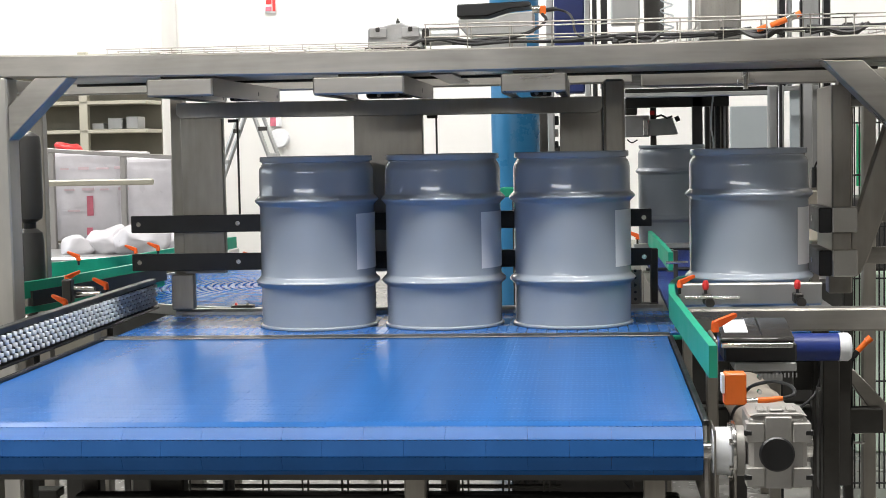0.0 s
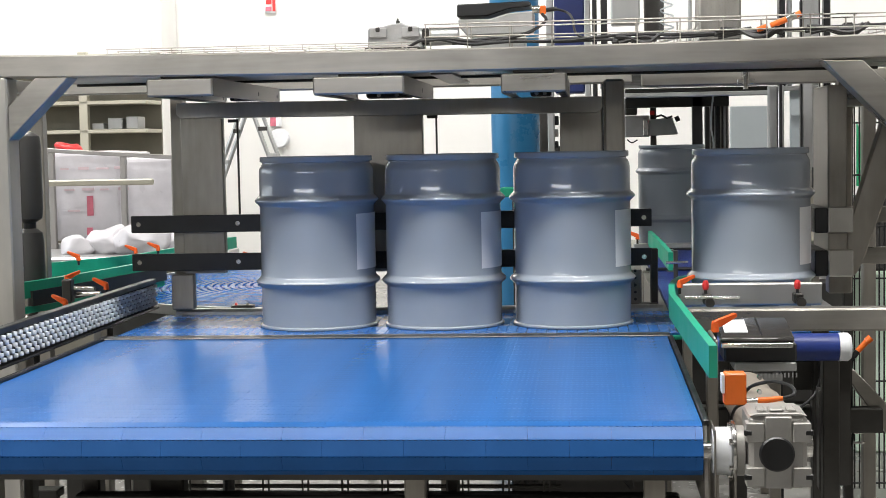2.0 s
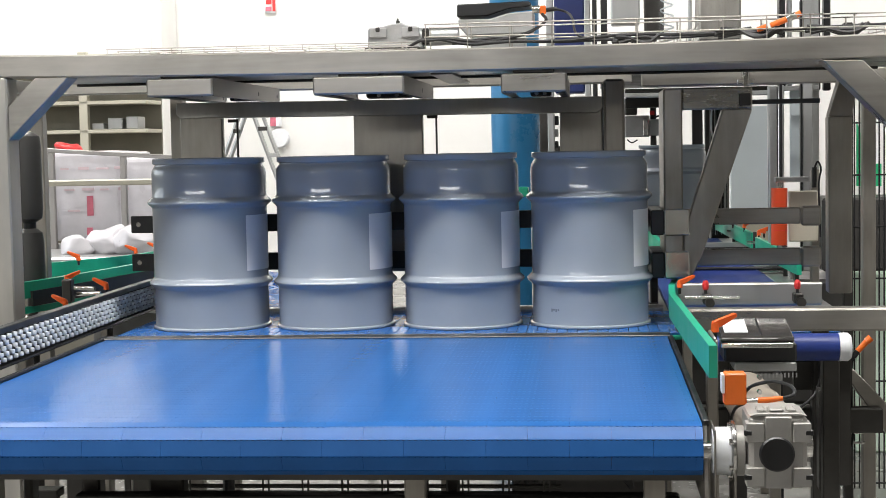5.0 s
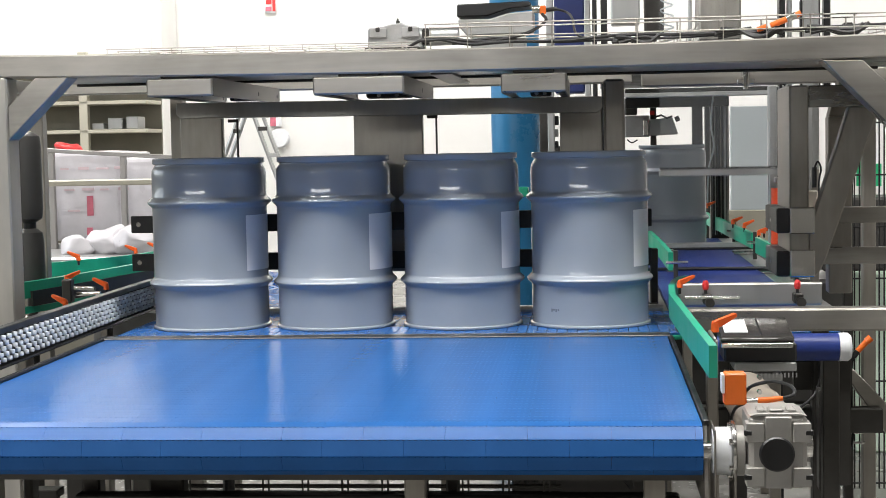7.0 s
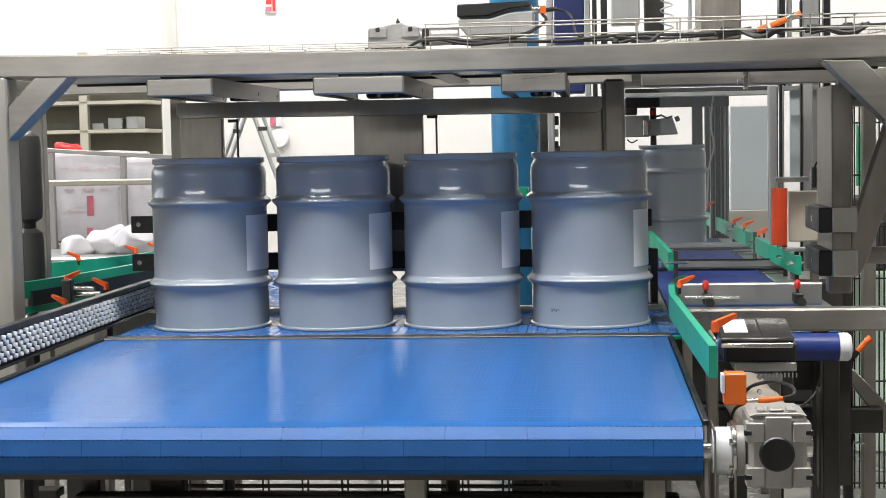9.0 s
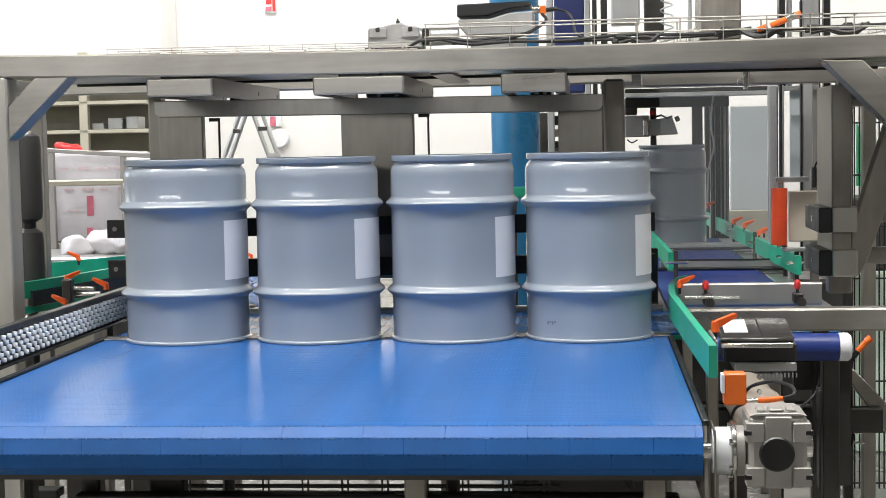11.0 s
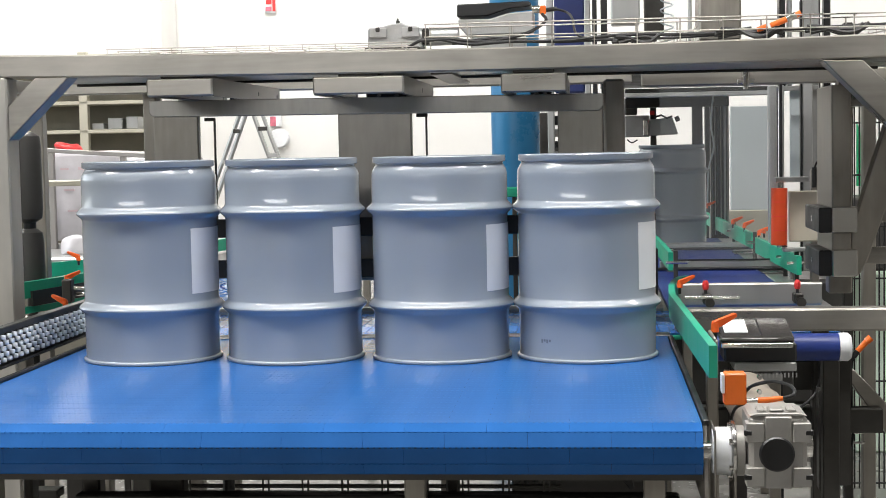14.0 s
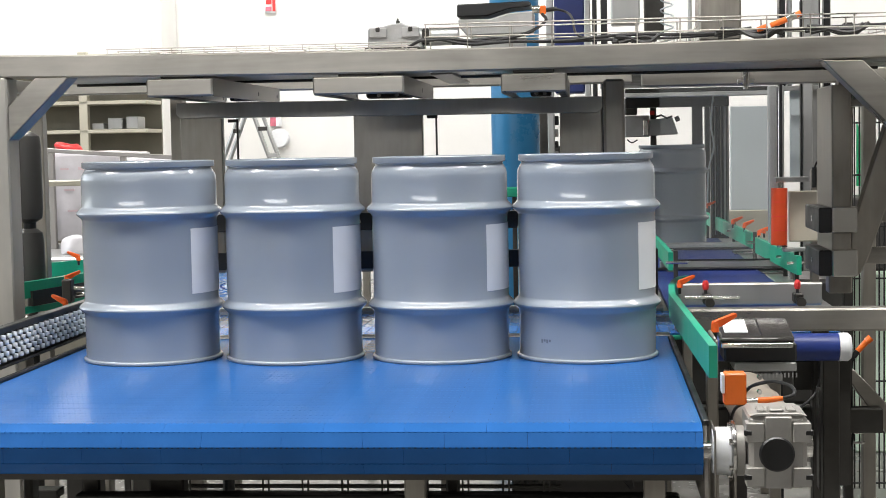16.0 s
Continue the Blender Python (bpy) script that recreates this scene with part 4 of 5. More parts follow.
# ---- on top of the portal: trays, cables, motors ----
def wire_tray(x0, x1, y0, y1, z0, z1, pitch, r, text, tiers):
    t = thing("cable_tray", text, "cable tray", ((x0 + x1) / 2, y0, z0))
    zs = [z0 + (z1 - z0) * k / (tiers - 1) for k in range(tiers)]
    for z in zs:
        part("long_wire", cyl((x0, y0, z), (x1, y0, z), r, None, 8), STEEL_X, t)
        part("long_wire", cyl((x0, y1, z), (x1, y1, z), r, None, 8), STEEL_X, t)
    n = int((x1 - x0) / pitch)
    for i in range(n + 1):
        x = x0 + 0.004 + i * pitch
        part("cross_wire", sweep([(x, y0 - r, z1), (x, y0 - r, z0 - r), (x, y1 + r, z0 - r), (x, y1 + r, z1)], r, None, 6), STEEL_X, t)
    return t


wire_tray(-1.395, -0.55, 0.02, 0.12, 1.584, 1.596, 0.09, 0.0014, "low bright wire cable tray on the frame", 2)
wire_tray(-0.518, 0.80, 0.0, 0.13, 1.572, 1.640, 0.112, 0.0020, "bright wire basket cable tray carrying black cables", 3)
for x0_, x1_ in ((0.114, 0.225), (0.662, 0.799)):
    rk = thing("wire_rack", "short bright wire rack standing behind the tray", "wire rack", (x0_, 0.6, 1.6), "wire racks behind the tray")
    for k in range(7):
        xa = x0_ + (x1_ - x0_) * k / 6
        part("rung", sweep([(xa, 0.50, 1.546), (xa, 0.50, 1.60 + 0.007 * k), (xa + 0.02, 0.62, 1.62 + 0.007 * k)], 0.0017, None, 6), STEEL_X, rk)
    for dz_ in (0.0, 0.03):
        part("long_wire", cyl((x0_, 0.498, 1.575 + dz_), (x1_, 0.498, 1.60 + dz_), 0.0017, None, 6), STEEL_X, rk)
    part("foot", box(x0_, x1_, 0.495, 0.52, 1.535, 1.546, 0.002), STEEL_X, rk)
tagged(part("tray_bearer", box(-1.40, 0.78, 0.03, 0.07, 1.546, 1.568, 0.003), STEEL_X), "steel bearer bar under the cable trays", "bearer")
tagged(part("cross_strap", prism([(-0.489, -0.134), (-0.430, -0.171), (-0.435, 0.507), (-0.499, 0.515)], 2, 1.500, 1.506), STEEL_Y), "flat steel strap across the frame", "strap")

ga = thing("gear_unit", "grey cast gear unit standing on the frame", "gear unit", (-0.63, 0.3, 1.6))
part("housing", prism([(-0.710, 1.596), (-0.710, 1.652), (-0.694, 1.652), (-0.692, 1.656), (-0.664, 1.659), (-0.640, 1.666), (-0.612, 1.668), (-0.598, 1.661), (-0.566, 1.657), (-0.562, 1.652), (-0.556, 1.596)], 1, 0.286, 0.400, bev=0.003), CAST, ga)
for xa, xb in ((-0.706, -0.654), (-0.612, -0.560)):
    pad_ = part("boss", box(xa, xb, 0.279, 0.2865, 1.626, 1.655, 0.003), CAST, ga)
    part("notch", box((xa + xb) / 2 - 0.006, (xa + xb) / 2 + 0.006, 0.277, 0.2795, 1.643, 1.656, 0.002), STEEL_DARK, pad_)
part("bolt", cyl((-0.629, 0.330, 1.667), (-0.629, 0.330, 1.677), 0.007, None, 10), CHROME, ga)
part("bolt", cyl((-0.629, 0.330, 1.676), (-0.629, 0.330, 1.684), 0.0035, None, 10), CHROME, ga)
part("collar", box(-0.555, -0.535, 0.30, 0.36, 1.606, 1.652, 0.004), STEEL_DARK, ga)
part("tail_cone", cyl((-0.535, 0.330, 1.622), (-0.500, 0.330, 1.630), 0.014, None, 20, 0.026), MOTOR, ga)
part("motor_tail", cyl((-0.566, 0.330, 1.629), (-0.452, 0.330, 1.630), 0.026, None, 24), ALU, ga)
part("foot", box(-0.72, -0.56, 0.28, 0.40, 1.546, 1.6, 0.003), STEEL_DARK, ga)

dm = thing("drive_motor", "grey motor with a black curved cover and orange plugs", "drive motor", (-0.34, 0.3, 1.65))
part("body", prism([(-0.450, 1.674), (-0.360, 1.672), (-0.306, 1.688), (-0.235, 1.692), (-0.236, 1.637), (-0.259, 1.628), (-0.425, 1.626), (-0.447, 1.652)], 1, 0.28, 0.40, bev=0.004), CAST, dm)
part("cover", prism([(-0.452, 1.715), (-0.244, 1.719), (-0.241, 1.705), (-0.305, 1.699), (-0.366, 1.680), (-0.453, 1.679)], 1, 0.275, 0.40, bev=0.004), BLACK, dm, "black curved plastic cover")
part("plug", cyl((-0.240, 0.290, 1.696), (-0.218, 0.290, 1.696), 0.011, None, 14), CHROME, dm, "bright plug collar")
part("plug", box(-0.218, -0.200, 0.280, 0.305, 1.682, 1.706, 0.003), SENSOR_ORANGE, dm, "orange plug")
part("plug_tail", cyl((-0.200, 0.290, 1.694), (-0.170, 0.290, 1.696), 0.006, None, 12), BLACK, dm)
part("stand", box(-0.412, -0.260, 0.290, 0.390, 1.589, 1.627, 0.003), ALU, dm)
cable("cable", [(-0.172, 0.290, 1.696), (-0.141, 0.270, 1.684), (-0.125, 0.200, 1.660), (-0.114, 0.100, 1.612), (-0.076, 0.080, 1.595)], 0.0035, "black motor cable dropping into the wire tray")
cable("cable", [(-0.532, 0.050, 1.601), (-0.448, 0.060, 1.603), (-0.357, 0.070, 1.595), (-0.252, 0.100, 1.616), (-0.200, 0.200, 1.655), (-0.210, 0.280, 1.681)], 0.0045, "black cable lying in the wire tray")
cable("cable", [(-0.570, 0.070, 1.585), (-0.510, 0.060, 1.607), (-0.403, 0.060, 1.589), (-0.296, 0.060, 1.593), (-0.144, 0.060, 1.592), (0.007, 0.060, 1.603), (0.231, 0.060, 1.601), (0.349, 0.060, 1.613)], 0.0045, "black cable lying in the wire tray")
cable("cable", [(-0.451, 0.090, 1.593), (-0.328, 0.090, 1.605), (-0.206, 0.090, 1.592), (-0.008, 0.090, 1.594), (0.158, 0.090, 1.595), (0.456, 0.090, 1.609), (0.704, 0.090, 1.617)], 0.004, "black cable lying in the wire tray")


def cable_bundle(px0, px1, z, y, text):
    c = thing("cable_bundle", text, "cable bundle", ((px0 + px1) / 2, y, z), "cable bundles in the tray")
    rng = random.Random(int(px0 * 100))
    for i in range(11):
        dz, dy = rng.uniform(-0.010, 0.014), rng.uniform(-0.02, 0.02)
        a, b = px0 + rng.uniform(-0.01, 0.01), px1 + rng.uniform(-0.015, 0.015)
        part("cable_loop", sweep(smoothcurve([(a, y + dy, z + dz), (a + (b - a) * 0.3, y + dy * 0.3, z + dz * 0.4 + 0.004), (a + (b - a) * 0.7, y + dy, z - dz), (b, y + dy * 0.5, z + dz + 0.006)], 5), 0.0052, None, 6), RUBBER, c)
    return c


cable_bundle(-0.01, 0.10, 1.588, 0.06, "coiled black cables tied in the wire tray")
cable_bundle(0.26, 0.42, 1.598, 0.05, "thick tied bundle of black cables in the tray")
cable_bundle(0.50, 0.64, 1.600, 0.06, "coiled black cables tied in the wire tray")
pl = thing("cable_plug", "orange and steel cable plug standing out of the tray", "cable plug", (0.421, 0.040, 1.624))
part("plug_grip", cyl((0.362, 0.040, 1.606), (0.388, 0.040, 1.615), 0.007, None, 14), SENSOR_ORANGE, pl)
part("plug_grip", cyl((0.397, 0.040, 1.616), (0.438, 0.040, 1.632), 0.008, None, 14), SENSOR_ORANGE, pl)
part("collar", cyl((0.438, 0.040, 1.632), (0.462, 0.040, 1.642), 0.009, None, 14), CHROME, pl, "bright collar")
part("cap", cyl((0.462, 0.040, 1.641), (0.475, 0.040, 1.648), 0.008, None, 14), SENSOR_ORANGE, pl)

# stop cylinder and bolts on the rear rail
sc = thing("stop_pin", "bright steel spring pin bolted on the rail", "spring pin", (0.353, 0.2, 1.49))
part("pin", cyl((0.348, 0.235, 1.535), (0.351, 0.235, 1.457), 0.0065, None, 14), CHROME, sc)
part("body", cyl((0.350, 0.235, 1.510), (0.351, 0.235, 1.469), 0.0115, None, 16), CHROME, sc)
part("flange", box(0.326, 0.375, 0.228, 0.242, 1.470, 1.485, 0.002), CHROME, sc)
for a_ in (0.105, 0.225, 0.43, 0.545):
    tagged(part("rail_bolt", cyl((a_, 0.235, 1.512), (a_, 0.244, 1.512), 0.006, None, 8), CHROME), "bright hex bolt on the rail", "bolt", "rail bolts")

# ---- background: shelf, pallets, ladder, tank ----
shelf = thing("shelf_unit", "beige steel shelf unit, nearly empty, against the wall", "shelf", (-3.9, 8.0, 0))
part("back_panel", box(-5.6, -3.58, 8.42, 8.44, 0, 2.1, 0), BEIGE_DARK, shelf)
for x in (-5.3, -4.101):
    part("upright", box(x - 0.035, x + 0.035, 8.0, 8.06, 0, 2.1, 0.004), BEIGE, shelf)
for z in (0.35, 0.8, 1.25, 1.482, 1.711, 2.08):
    part("shelf_board", box(-5.3, -3.58, 8.0, 8.42, z - 0.03, z, 0.004), BEIGE, shelf)
for x, w_, h_ in ((-3.92, 0.12, 0.09), (-3.77, 0.10, 0.10), (-4.05, 0.10, 0.05)):
    tagged(part("shelf_box", box(x, x + w_, 8.05, 8.25, 1.482 + 0.001, 1.482 + h_, 0.006), ALU), "small pale box lying on the shelf", "box", "boxes on the shelf")
set_piece("pillar", box(-4.219, -4.115, 10.4, 10.99, 0, 5.39, 0.02), WHITE, "white wall pillar behind the shelf", "pillar")

pal = thing("wrapped_pallet", "pallet of goods wrapped in white film inside a steel cage", "wrapped pallet", (-3.0, 5.2, 0))


def wrapped(x0, x1, y0, y1, z0, z1, seed):
    bm = box(x0, x1, y0, y1, z0, z1, 0.03, seg=2)
    bmesh.ops.subdivide_edges(bm, edges=bm.edges, cuts=5, use_grid_fill=True)
    for v in bm.verts:
        v.co += noise.noise_vector(v.co * 5 + Vector((seed, 0, 0))) * 0.014
    return bm


part("film_block", wrapped(-3.62, -2.98, 5.3, 6.0, 0.76, 1.31, 1.0), WRAP, pal)
part("film_block", wrapped(-2.97, -2.62, 5.3, 6.0, 0.76, 1.27, 4.0), WRAP, pal)
for x in (-3.394, -2.940, -2.62):
    part("cage_post", box(x - 0.018, x + 0.018, 5.20, 5.236, 0, 1.318 - (x + 3.48) * 0.072, 0.004), CAGE, pal)
part("cage_rail", prism([(-3.65, 1.354), (-2.58, 1.277), (-2.58, 1.251), (-3.65, 1.328)], 1, 5.198, 5.238, bev=0.003), CAGE, pal)
part("cage_rail", box(-3.42, -2.58, 5.24, 5.27, 0.70, 0.745, 0.004), ALU, pal)
part("base", box(-3.40, -2.56, 5.25, 6.05, 0, 0.699, 0.01), BEIGE_DARK, pal)
part("print_patch", box(-3.198, -3.158, 5.275, 5.279, 0.914, 1.037, 0), PINK, pal, "pink printed patch")
part("print_patch", box(-3.204, -3.167, 5.275, 5.279, 0.794, 0.840, 0), PINK, pal, "pink printed patch")
for k in range(9):
    xk = -3.36 + 0.115 * (k % 4) + 0.02 * (k // 4)
    part("print_patch", box(xk, xk + 0.055 + 0.012 * (k % 3), 5.270, 5.274, 1.20 - 0.13 * (k // 4), 1.212 - 0.13 * (k // 4) + 0.006 * (k % 2), 0), PINK_FAINT, pal, "faint pink printed bar")
tagged(part("hand_rail", box(-3.186, -2.526, 4.400, 4.440, 1.120, 1.155, 0.008), BEIGE), "pale horizontal rail in front of the wrapped pallets", "rail")
tagged(part("rail_post", box(-3.213, -3.194, 4.4, 4.44, 0, 1.19, 0.004), BEIGE), "pale post holding the rail", "post")
hz = bmesh.new()
for i in range(5):
    lathe([(0.05 + 0.016 * math.cos(radians(k * 30)), 0.016 * math.sin(radians(k * 30))) for k in range(13)], 28, hz, Matrix.Translation((-3.343, 5.400, 1.334)) @ Matrix.Rotation(radians(8 * i - 15), 4, "Y") @ Matrix.Scale(1 + 0.1 * i, 4))
tagged(part("coiled_strap", hz, RED), "coiled red strap lying on the pallet cage", "strap coil")
for x, y, rr, s_ in ((-2.86, 4.7, 0.14, 2), (-2.66, 4.62, 0.16, 3), (-2.44, 4.72, 0.14, 5), (-3.06, 4.65, 0.10, 7)):
    bm = bmesh.new()
    bmesh.ops.create_icosphere(bm, subdivisions=4, radius=rr)
    for v in bm.verts:
        nn = noise.noise_vector(v.co * 9 + Vector((s_, s_, 0)))
        v.co = Vector((v.co.x * 1.15, v.co.y, v.co.z * 0.62)) + nn * 0.035
    bm.transform(Matrix.Translation((x, y, 0.72 + rr * 0.45)))
    tagged(part("film_bag", bm, WRAP), "crumpled white bag of film scraps", "bag", "bags of film scraps")
tagged(part("low_table", box(-3.5, -2.2, 4.35, 5.1, 0.66, 0.72, 0.01), ALU), "pale low table under the film bags", "table")
tagged(part("table_base", box(-3.4, -2.3, 4.45, 5.0, 0.0, 0.659, 0.01), BEIGE_DARK), "dull box base under the low table", "table base")

lad = thing("step_ladder", "open aluminium step ladder standing by the wall", "ladder", (-2.4, 7.3, 0))


def ladder_side(top_x, foot_x, top_z, y, wide, rungs):
    a, b = Vector((top_x, y, top_z)), Vector((foot_x, y, 0.0))
    w_ = Vector((wide, 0, 0))
    part("rail", sweep([a, b], 0.016, None, 8), ALU, lad)
    part("rail", sweep([a + w_ * 0.8, b + w_], 0.016, None, 8), ALU, lad)
    for k in range(rungs):
        u = (k + 0.6) / rungs
        c = a.lerp(b, u)
        part("rung", box(c.x, c.x + wide * (0.8 + 0.2 * u), y - 0.02, y + 0.02, c.z - 0.015, c.z + 0.015, 0.003), ALU if k % 2 else STEEL_DARK, lad)


ladder_side(-2.648, -2.648 - 0.62, 1.574, 7.2, 0.06, 7)
ladder_side(-2.554, -2.554 + 0.55, 1.572, 7.2, 0.085, 8)
hose = thing("fire_hose_reel", "white wall hose reel under a red and white box", "hose reel", (-3.13, 10.93, 1.5))
hose_box = part("box", box(-3.190, -3.092, 10.90, 10.998, 1.512, 1.630, 0.008), PAPER, hose, "white box with a red band")
part("red_band", box(-3.186, -3.130, 10.892, 10.8995, 1.516, 1.612, 0.004), PINK, hose_box)
part("reel", lathe([(0, -0.04), (0.085, -0.04), (0.095, -0.03), (0.07, -0.02), (0.07, 0.02), (0.095, 0.03), (0.085, 0.04), (0, 0.04)], 32, m=Matrix.Translation((-3.105, 10.945, 1.40)) @ Matrix.Rotation(radians(90), 4, "X")), PAPER, hose)
part("hose_coil", lathe([(0.072 + 0.018 * math.cos(radians(a)), 0.018 * math.sin(radians(a))) for a in range(0, 361, 40)], 32, m=Matrix.Translation((-3.105, 10.945, 1.40)) @ Matrix.Rotation(radians(90), 4, "X")), ALU, hose)
sg = tagged(part("wall_sign", box(-3.228, -3.115, 10.970, 10.995, 2.625, 2.795, 0.002), PAPER), "small white safety sign with red bars on the wall", "sign")
part("sign_bar", box(-3.213, -3.157, 10.962, 10.970, 2.707, 2.772, 0.001), RED, sg)
part("sign_bar", box(-3.147, -3.119, 10.962, 10.970, 2.639, 2.771, 0.001), RED, sg)
part("sign_bar", box(-3.216, -3.159, 10.962, 10.970, 2.641, 2.684, 0.001), PINK, sg)

tank = thing("pressure_tank", "tall blue painted tank behind the drums", "tank", (-0.495, 4.600, 1.168))
tx = -0.492
part("shell", lathe([(0, 0.02), (0.10, 0.02), (0.137, 0.10), (0.137, 2.12), (0.11, 2.22), (0, 2.24)], 36, m=Matrix.Translation((tx, 4.6, 0))), TANK, tank)
gt = thing("green_tray", "green plastic tray on a post behind the drums", "tray", (-0.439, 3.200, 1.086))
part("tray", box(-0.506, -0.372, 3.200, 3.300, 1.062, 1.108, 0.006), GREEN, gt)
part("post", box(-0.451, -0.430, 3.23, 3.26, 0, 1.062, 0.003), STEEL_DARK, gt)

# ---- machine guards behind the infeed ----
gd = thing("guard_frame", "aluminium and steel guard frame round the labelling station", "guard frame", (0.5, 3.0, 0))
part("post", box(0.562, 0.591, 1.560, 1.600, 0.841, 1.507, 0.003), ALU, gd)
part("edge_strip", box(0.604, 0.612, 1.700, 1.730, 0.825, 1.507, 0.001), BLACK, gd, "black rubber edge strip")
part("post", box(0.620, 0.634, 1.700, 1.730, 0.825, 1.514, 0.003), ALU, gd)
part("edge_strip", box(0.694, 0.701, 1.700, 1.730, 0.824, 1.822, 0.001), BLACK, gd, "black rubber edge strip")
part("post", box(0.7015, 0.738, 1.700, 1.730, 0.824, 1.822, 0.003), ALU, gd, "pale aluminium post")
part("post", box(0.763, 0.790, 1.900, 1.930, 0.807, 1.839, 0.003), ALU, gd)
part("post", box(0.403, 0.451, 3.300, 3.350, 0.801, 1.527, 0.003), DARK_PAINT, gd)
part("post", box(0.495, 0.581, 3.400, 3.460, 0.833, 1.528, 0.003), STEEL_DARK, gd)
part("post", box(0.506, 0.534, 3.900, 3.950, 0.787, 1.543, 0.003), DARK_PAINT, gd)
part("rail", box(0.050, 0.573, 1.620, 1.660, 1.476, 1.493, 0.003), ALU, gd)
part("rail", box(0.088, 0.575, 3.300, 3.350, 1.472, 1.519, 0.003), STEEL_DARK, gd)
part("rail", box(0.063, 0.639, 2.200, 2.240, 1.509, 1.527, 0.003), STEEL_DARK, gd)
part("rail", box(0.617, 0.769, 1.750, 1.790, 1.494, 1.511, 0.003), ALU, gd)
part("guard_guide", box(0.5925, 0.6015, 1.486, 1.516, 0.0, 2.14, 0.001), BLACK, gd, "black guide rail of the lifting guard")
# light and dark strips imitate upright reflections in the dark glass behind them
for k, (xa, w_) in enumerate(((0.502, 0.006), (0.513, 0.004), (0.524, 0.009), (0.540, 0.005), (0.556, 0.010), (0.571, 0.006))):
    part("profile_strip", box(xa, xa + w_, 3.380, 3.399, 0.86, 1.50, 0.001), ALU if k % 3 == 1 else (STEEL_Z if k % 2 else BLACK), gd)
part("low_panel", box(0.738, 1.083, 5.600, 5.700, 0.600, 0.871, 0.004), BEIGE, gd, "beige low panel")
# made-up sheet overhead, blocks light so the infeed and its drum stay dark
part("roof", box(-0.02, 0.98, 1.75, 4.4, 1.60, 1.63, 0.003), DARK_PAINT, gd, "dark sheet added over the infeed to block light")
part("panel", box(0.821, 1.054, 6.000, 6.050, 0.855, 1.522, 0.004), PALE_PANEL, gd, "pale grey blue panel")
part("panel", box(0.681, 0.736, 1.900, 1.920, 1.165, 1.498, 0.004), PALE_PANEL, gd, "pale narrow window strip")
lab = thing("label_head", "grey labelling head on a steel stand behind the guard", "labelling head", (0.2, 4.2, 1.4))
part("arm", box(0.104, 0.238, 4.200, 4.320, 1.335, 1.449, 0.006), CAST, lab)
part("hood", prism([(0.233, 1.426), (0.358, 1.436), (0.387, 1.346), (0.232, 1.340)], 1, 4.2, 4.35, bev=0.004), ALU, lab)
part("knob", cyl((0.371, 4.180, 1.423), (0.392, 4.180, 1.432), 0.014, None, 10), BLACK, lab)
part("knob", cyl((0.238, 4.180, 1.462), (0.262, 4.180, 1.461), 0.012, None, 10), RED, lab)
part("clamp", box(0.202, 0.226, 4.170, 4.200, 1.343, 1.426, 0.003), CHROME, lab)
part("lamp_arm", sweep([(0.262, 4.190, 1.438), (0.298, 4.190, 1.449), (0.327, 4.190, 1.433), (0.357, 4.190, 1.442)], 0.006, None, 6), BLACK, lab)
part("loop", sweep(smoothcurve([(0.118, 4.190, 1.324), (0.142, 4.190, 1.306), (0.172, 4.190, 1.320)]), 0.004, None, 6), RUBBER, lab)
part("stand", box(0.246, 0.277, 4.300, 4.340, 0.795, 1.539, 0.003), STEEL_DARK, lab)
part("side_box", box(0.108, 0.173, 4.200, 4.300, 1.453, 1.518, 0.006), STEEL_DARK, lab)
tagged(part("work_bench", box(-0.2, 1.6, 3.6, 5.6, 0.0, 0.62, 0.02), DARK_PAINT), "dull steel machine base behind the infeed", "machine base")

rs = thing("roller_sleeve", "orange sleeve roller on an upright arm beside the infeed", "sleeve roller", (0.526, 0.950, 1.072))
part("sleeve", cyl((0.525, 0.950, 0.974), (0.526, 0.950, 1.158), 0.026, None, 28), SLEEVE, rs)
for zg in (1.113, 1.067, 1.021):
    part("ring_groove", cyl((0.5255, 0.950, zg), (0.5255, 0.950, zg + 0.002), 0.0262, None, 28), RED, rs)
part("axle", cyl((0.525, 0.950, 0.966), (0.526, 0.950, 1.186), 0.008, None, 12), CHROME, rs)
part("top_arm", box(0.512, 0.620, 0.940, 0.970, 1.176, 1.194, 0.003), ALU, rs)
part("bottom_arm", box(0.535, 0.633, 0.940, 0.970, 0.952, 0.966, 0.003), ALU, rs)
part("carrier_plate", box(0.561, 0.655, 0.990, 1.010, 0.981, 1.147, 0.004), BEIGE, rs, "pale carrier plate")
part("post", box(0.637, 0.663, 1.020, 1.060, 0.808, 1.215, 0.003), STEEL_Z, rs)
part("valve", cyl((0.634, 0.930, 1.159), (0.634, 0.930, 1.224), 0.008, None, 10), BLACK, rs)

# upper machine parts over the beam
up = thing("tall_machine", "tall machine column of navy panels and aluminium posts", "machine", (0.0, 2.6, 0))
part("navy_panel", box(-0.223, -0.098, 2.400, 2.600, 1.522, 2.002, 0.006), NAVY, up, "navy blue painted panel")
part("post", box(-0.257, -0.228, 2.450, 2.510, 1.252, 2.008, 0.004), ALU, up)
part("post", box(-0.097, -0.072, 2.350, 2.410, 1.250, 1.994, 0.004), ALU, up)
part("post", box(-0.065, -0.046, 2.300, 2.350, 1.250, 1.988, 0.004), BLACK, up, "black post")
part("post", box(-0.030, -0.003, 2.300, 2.350, 1.249, 1.987, 0.004), BLACK, up, "black post")
part("post", box(-0.296, -0.255, 2.600, 2.650, 1.250, 1.446, 0.004), STEEL_DARK, up)
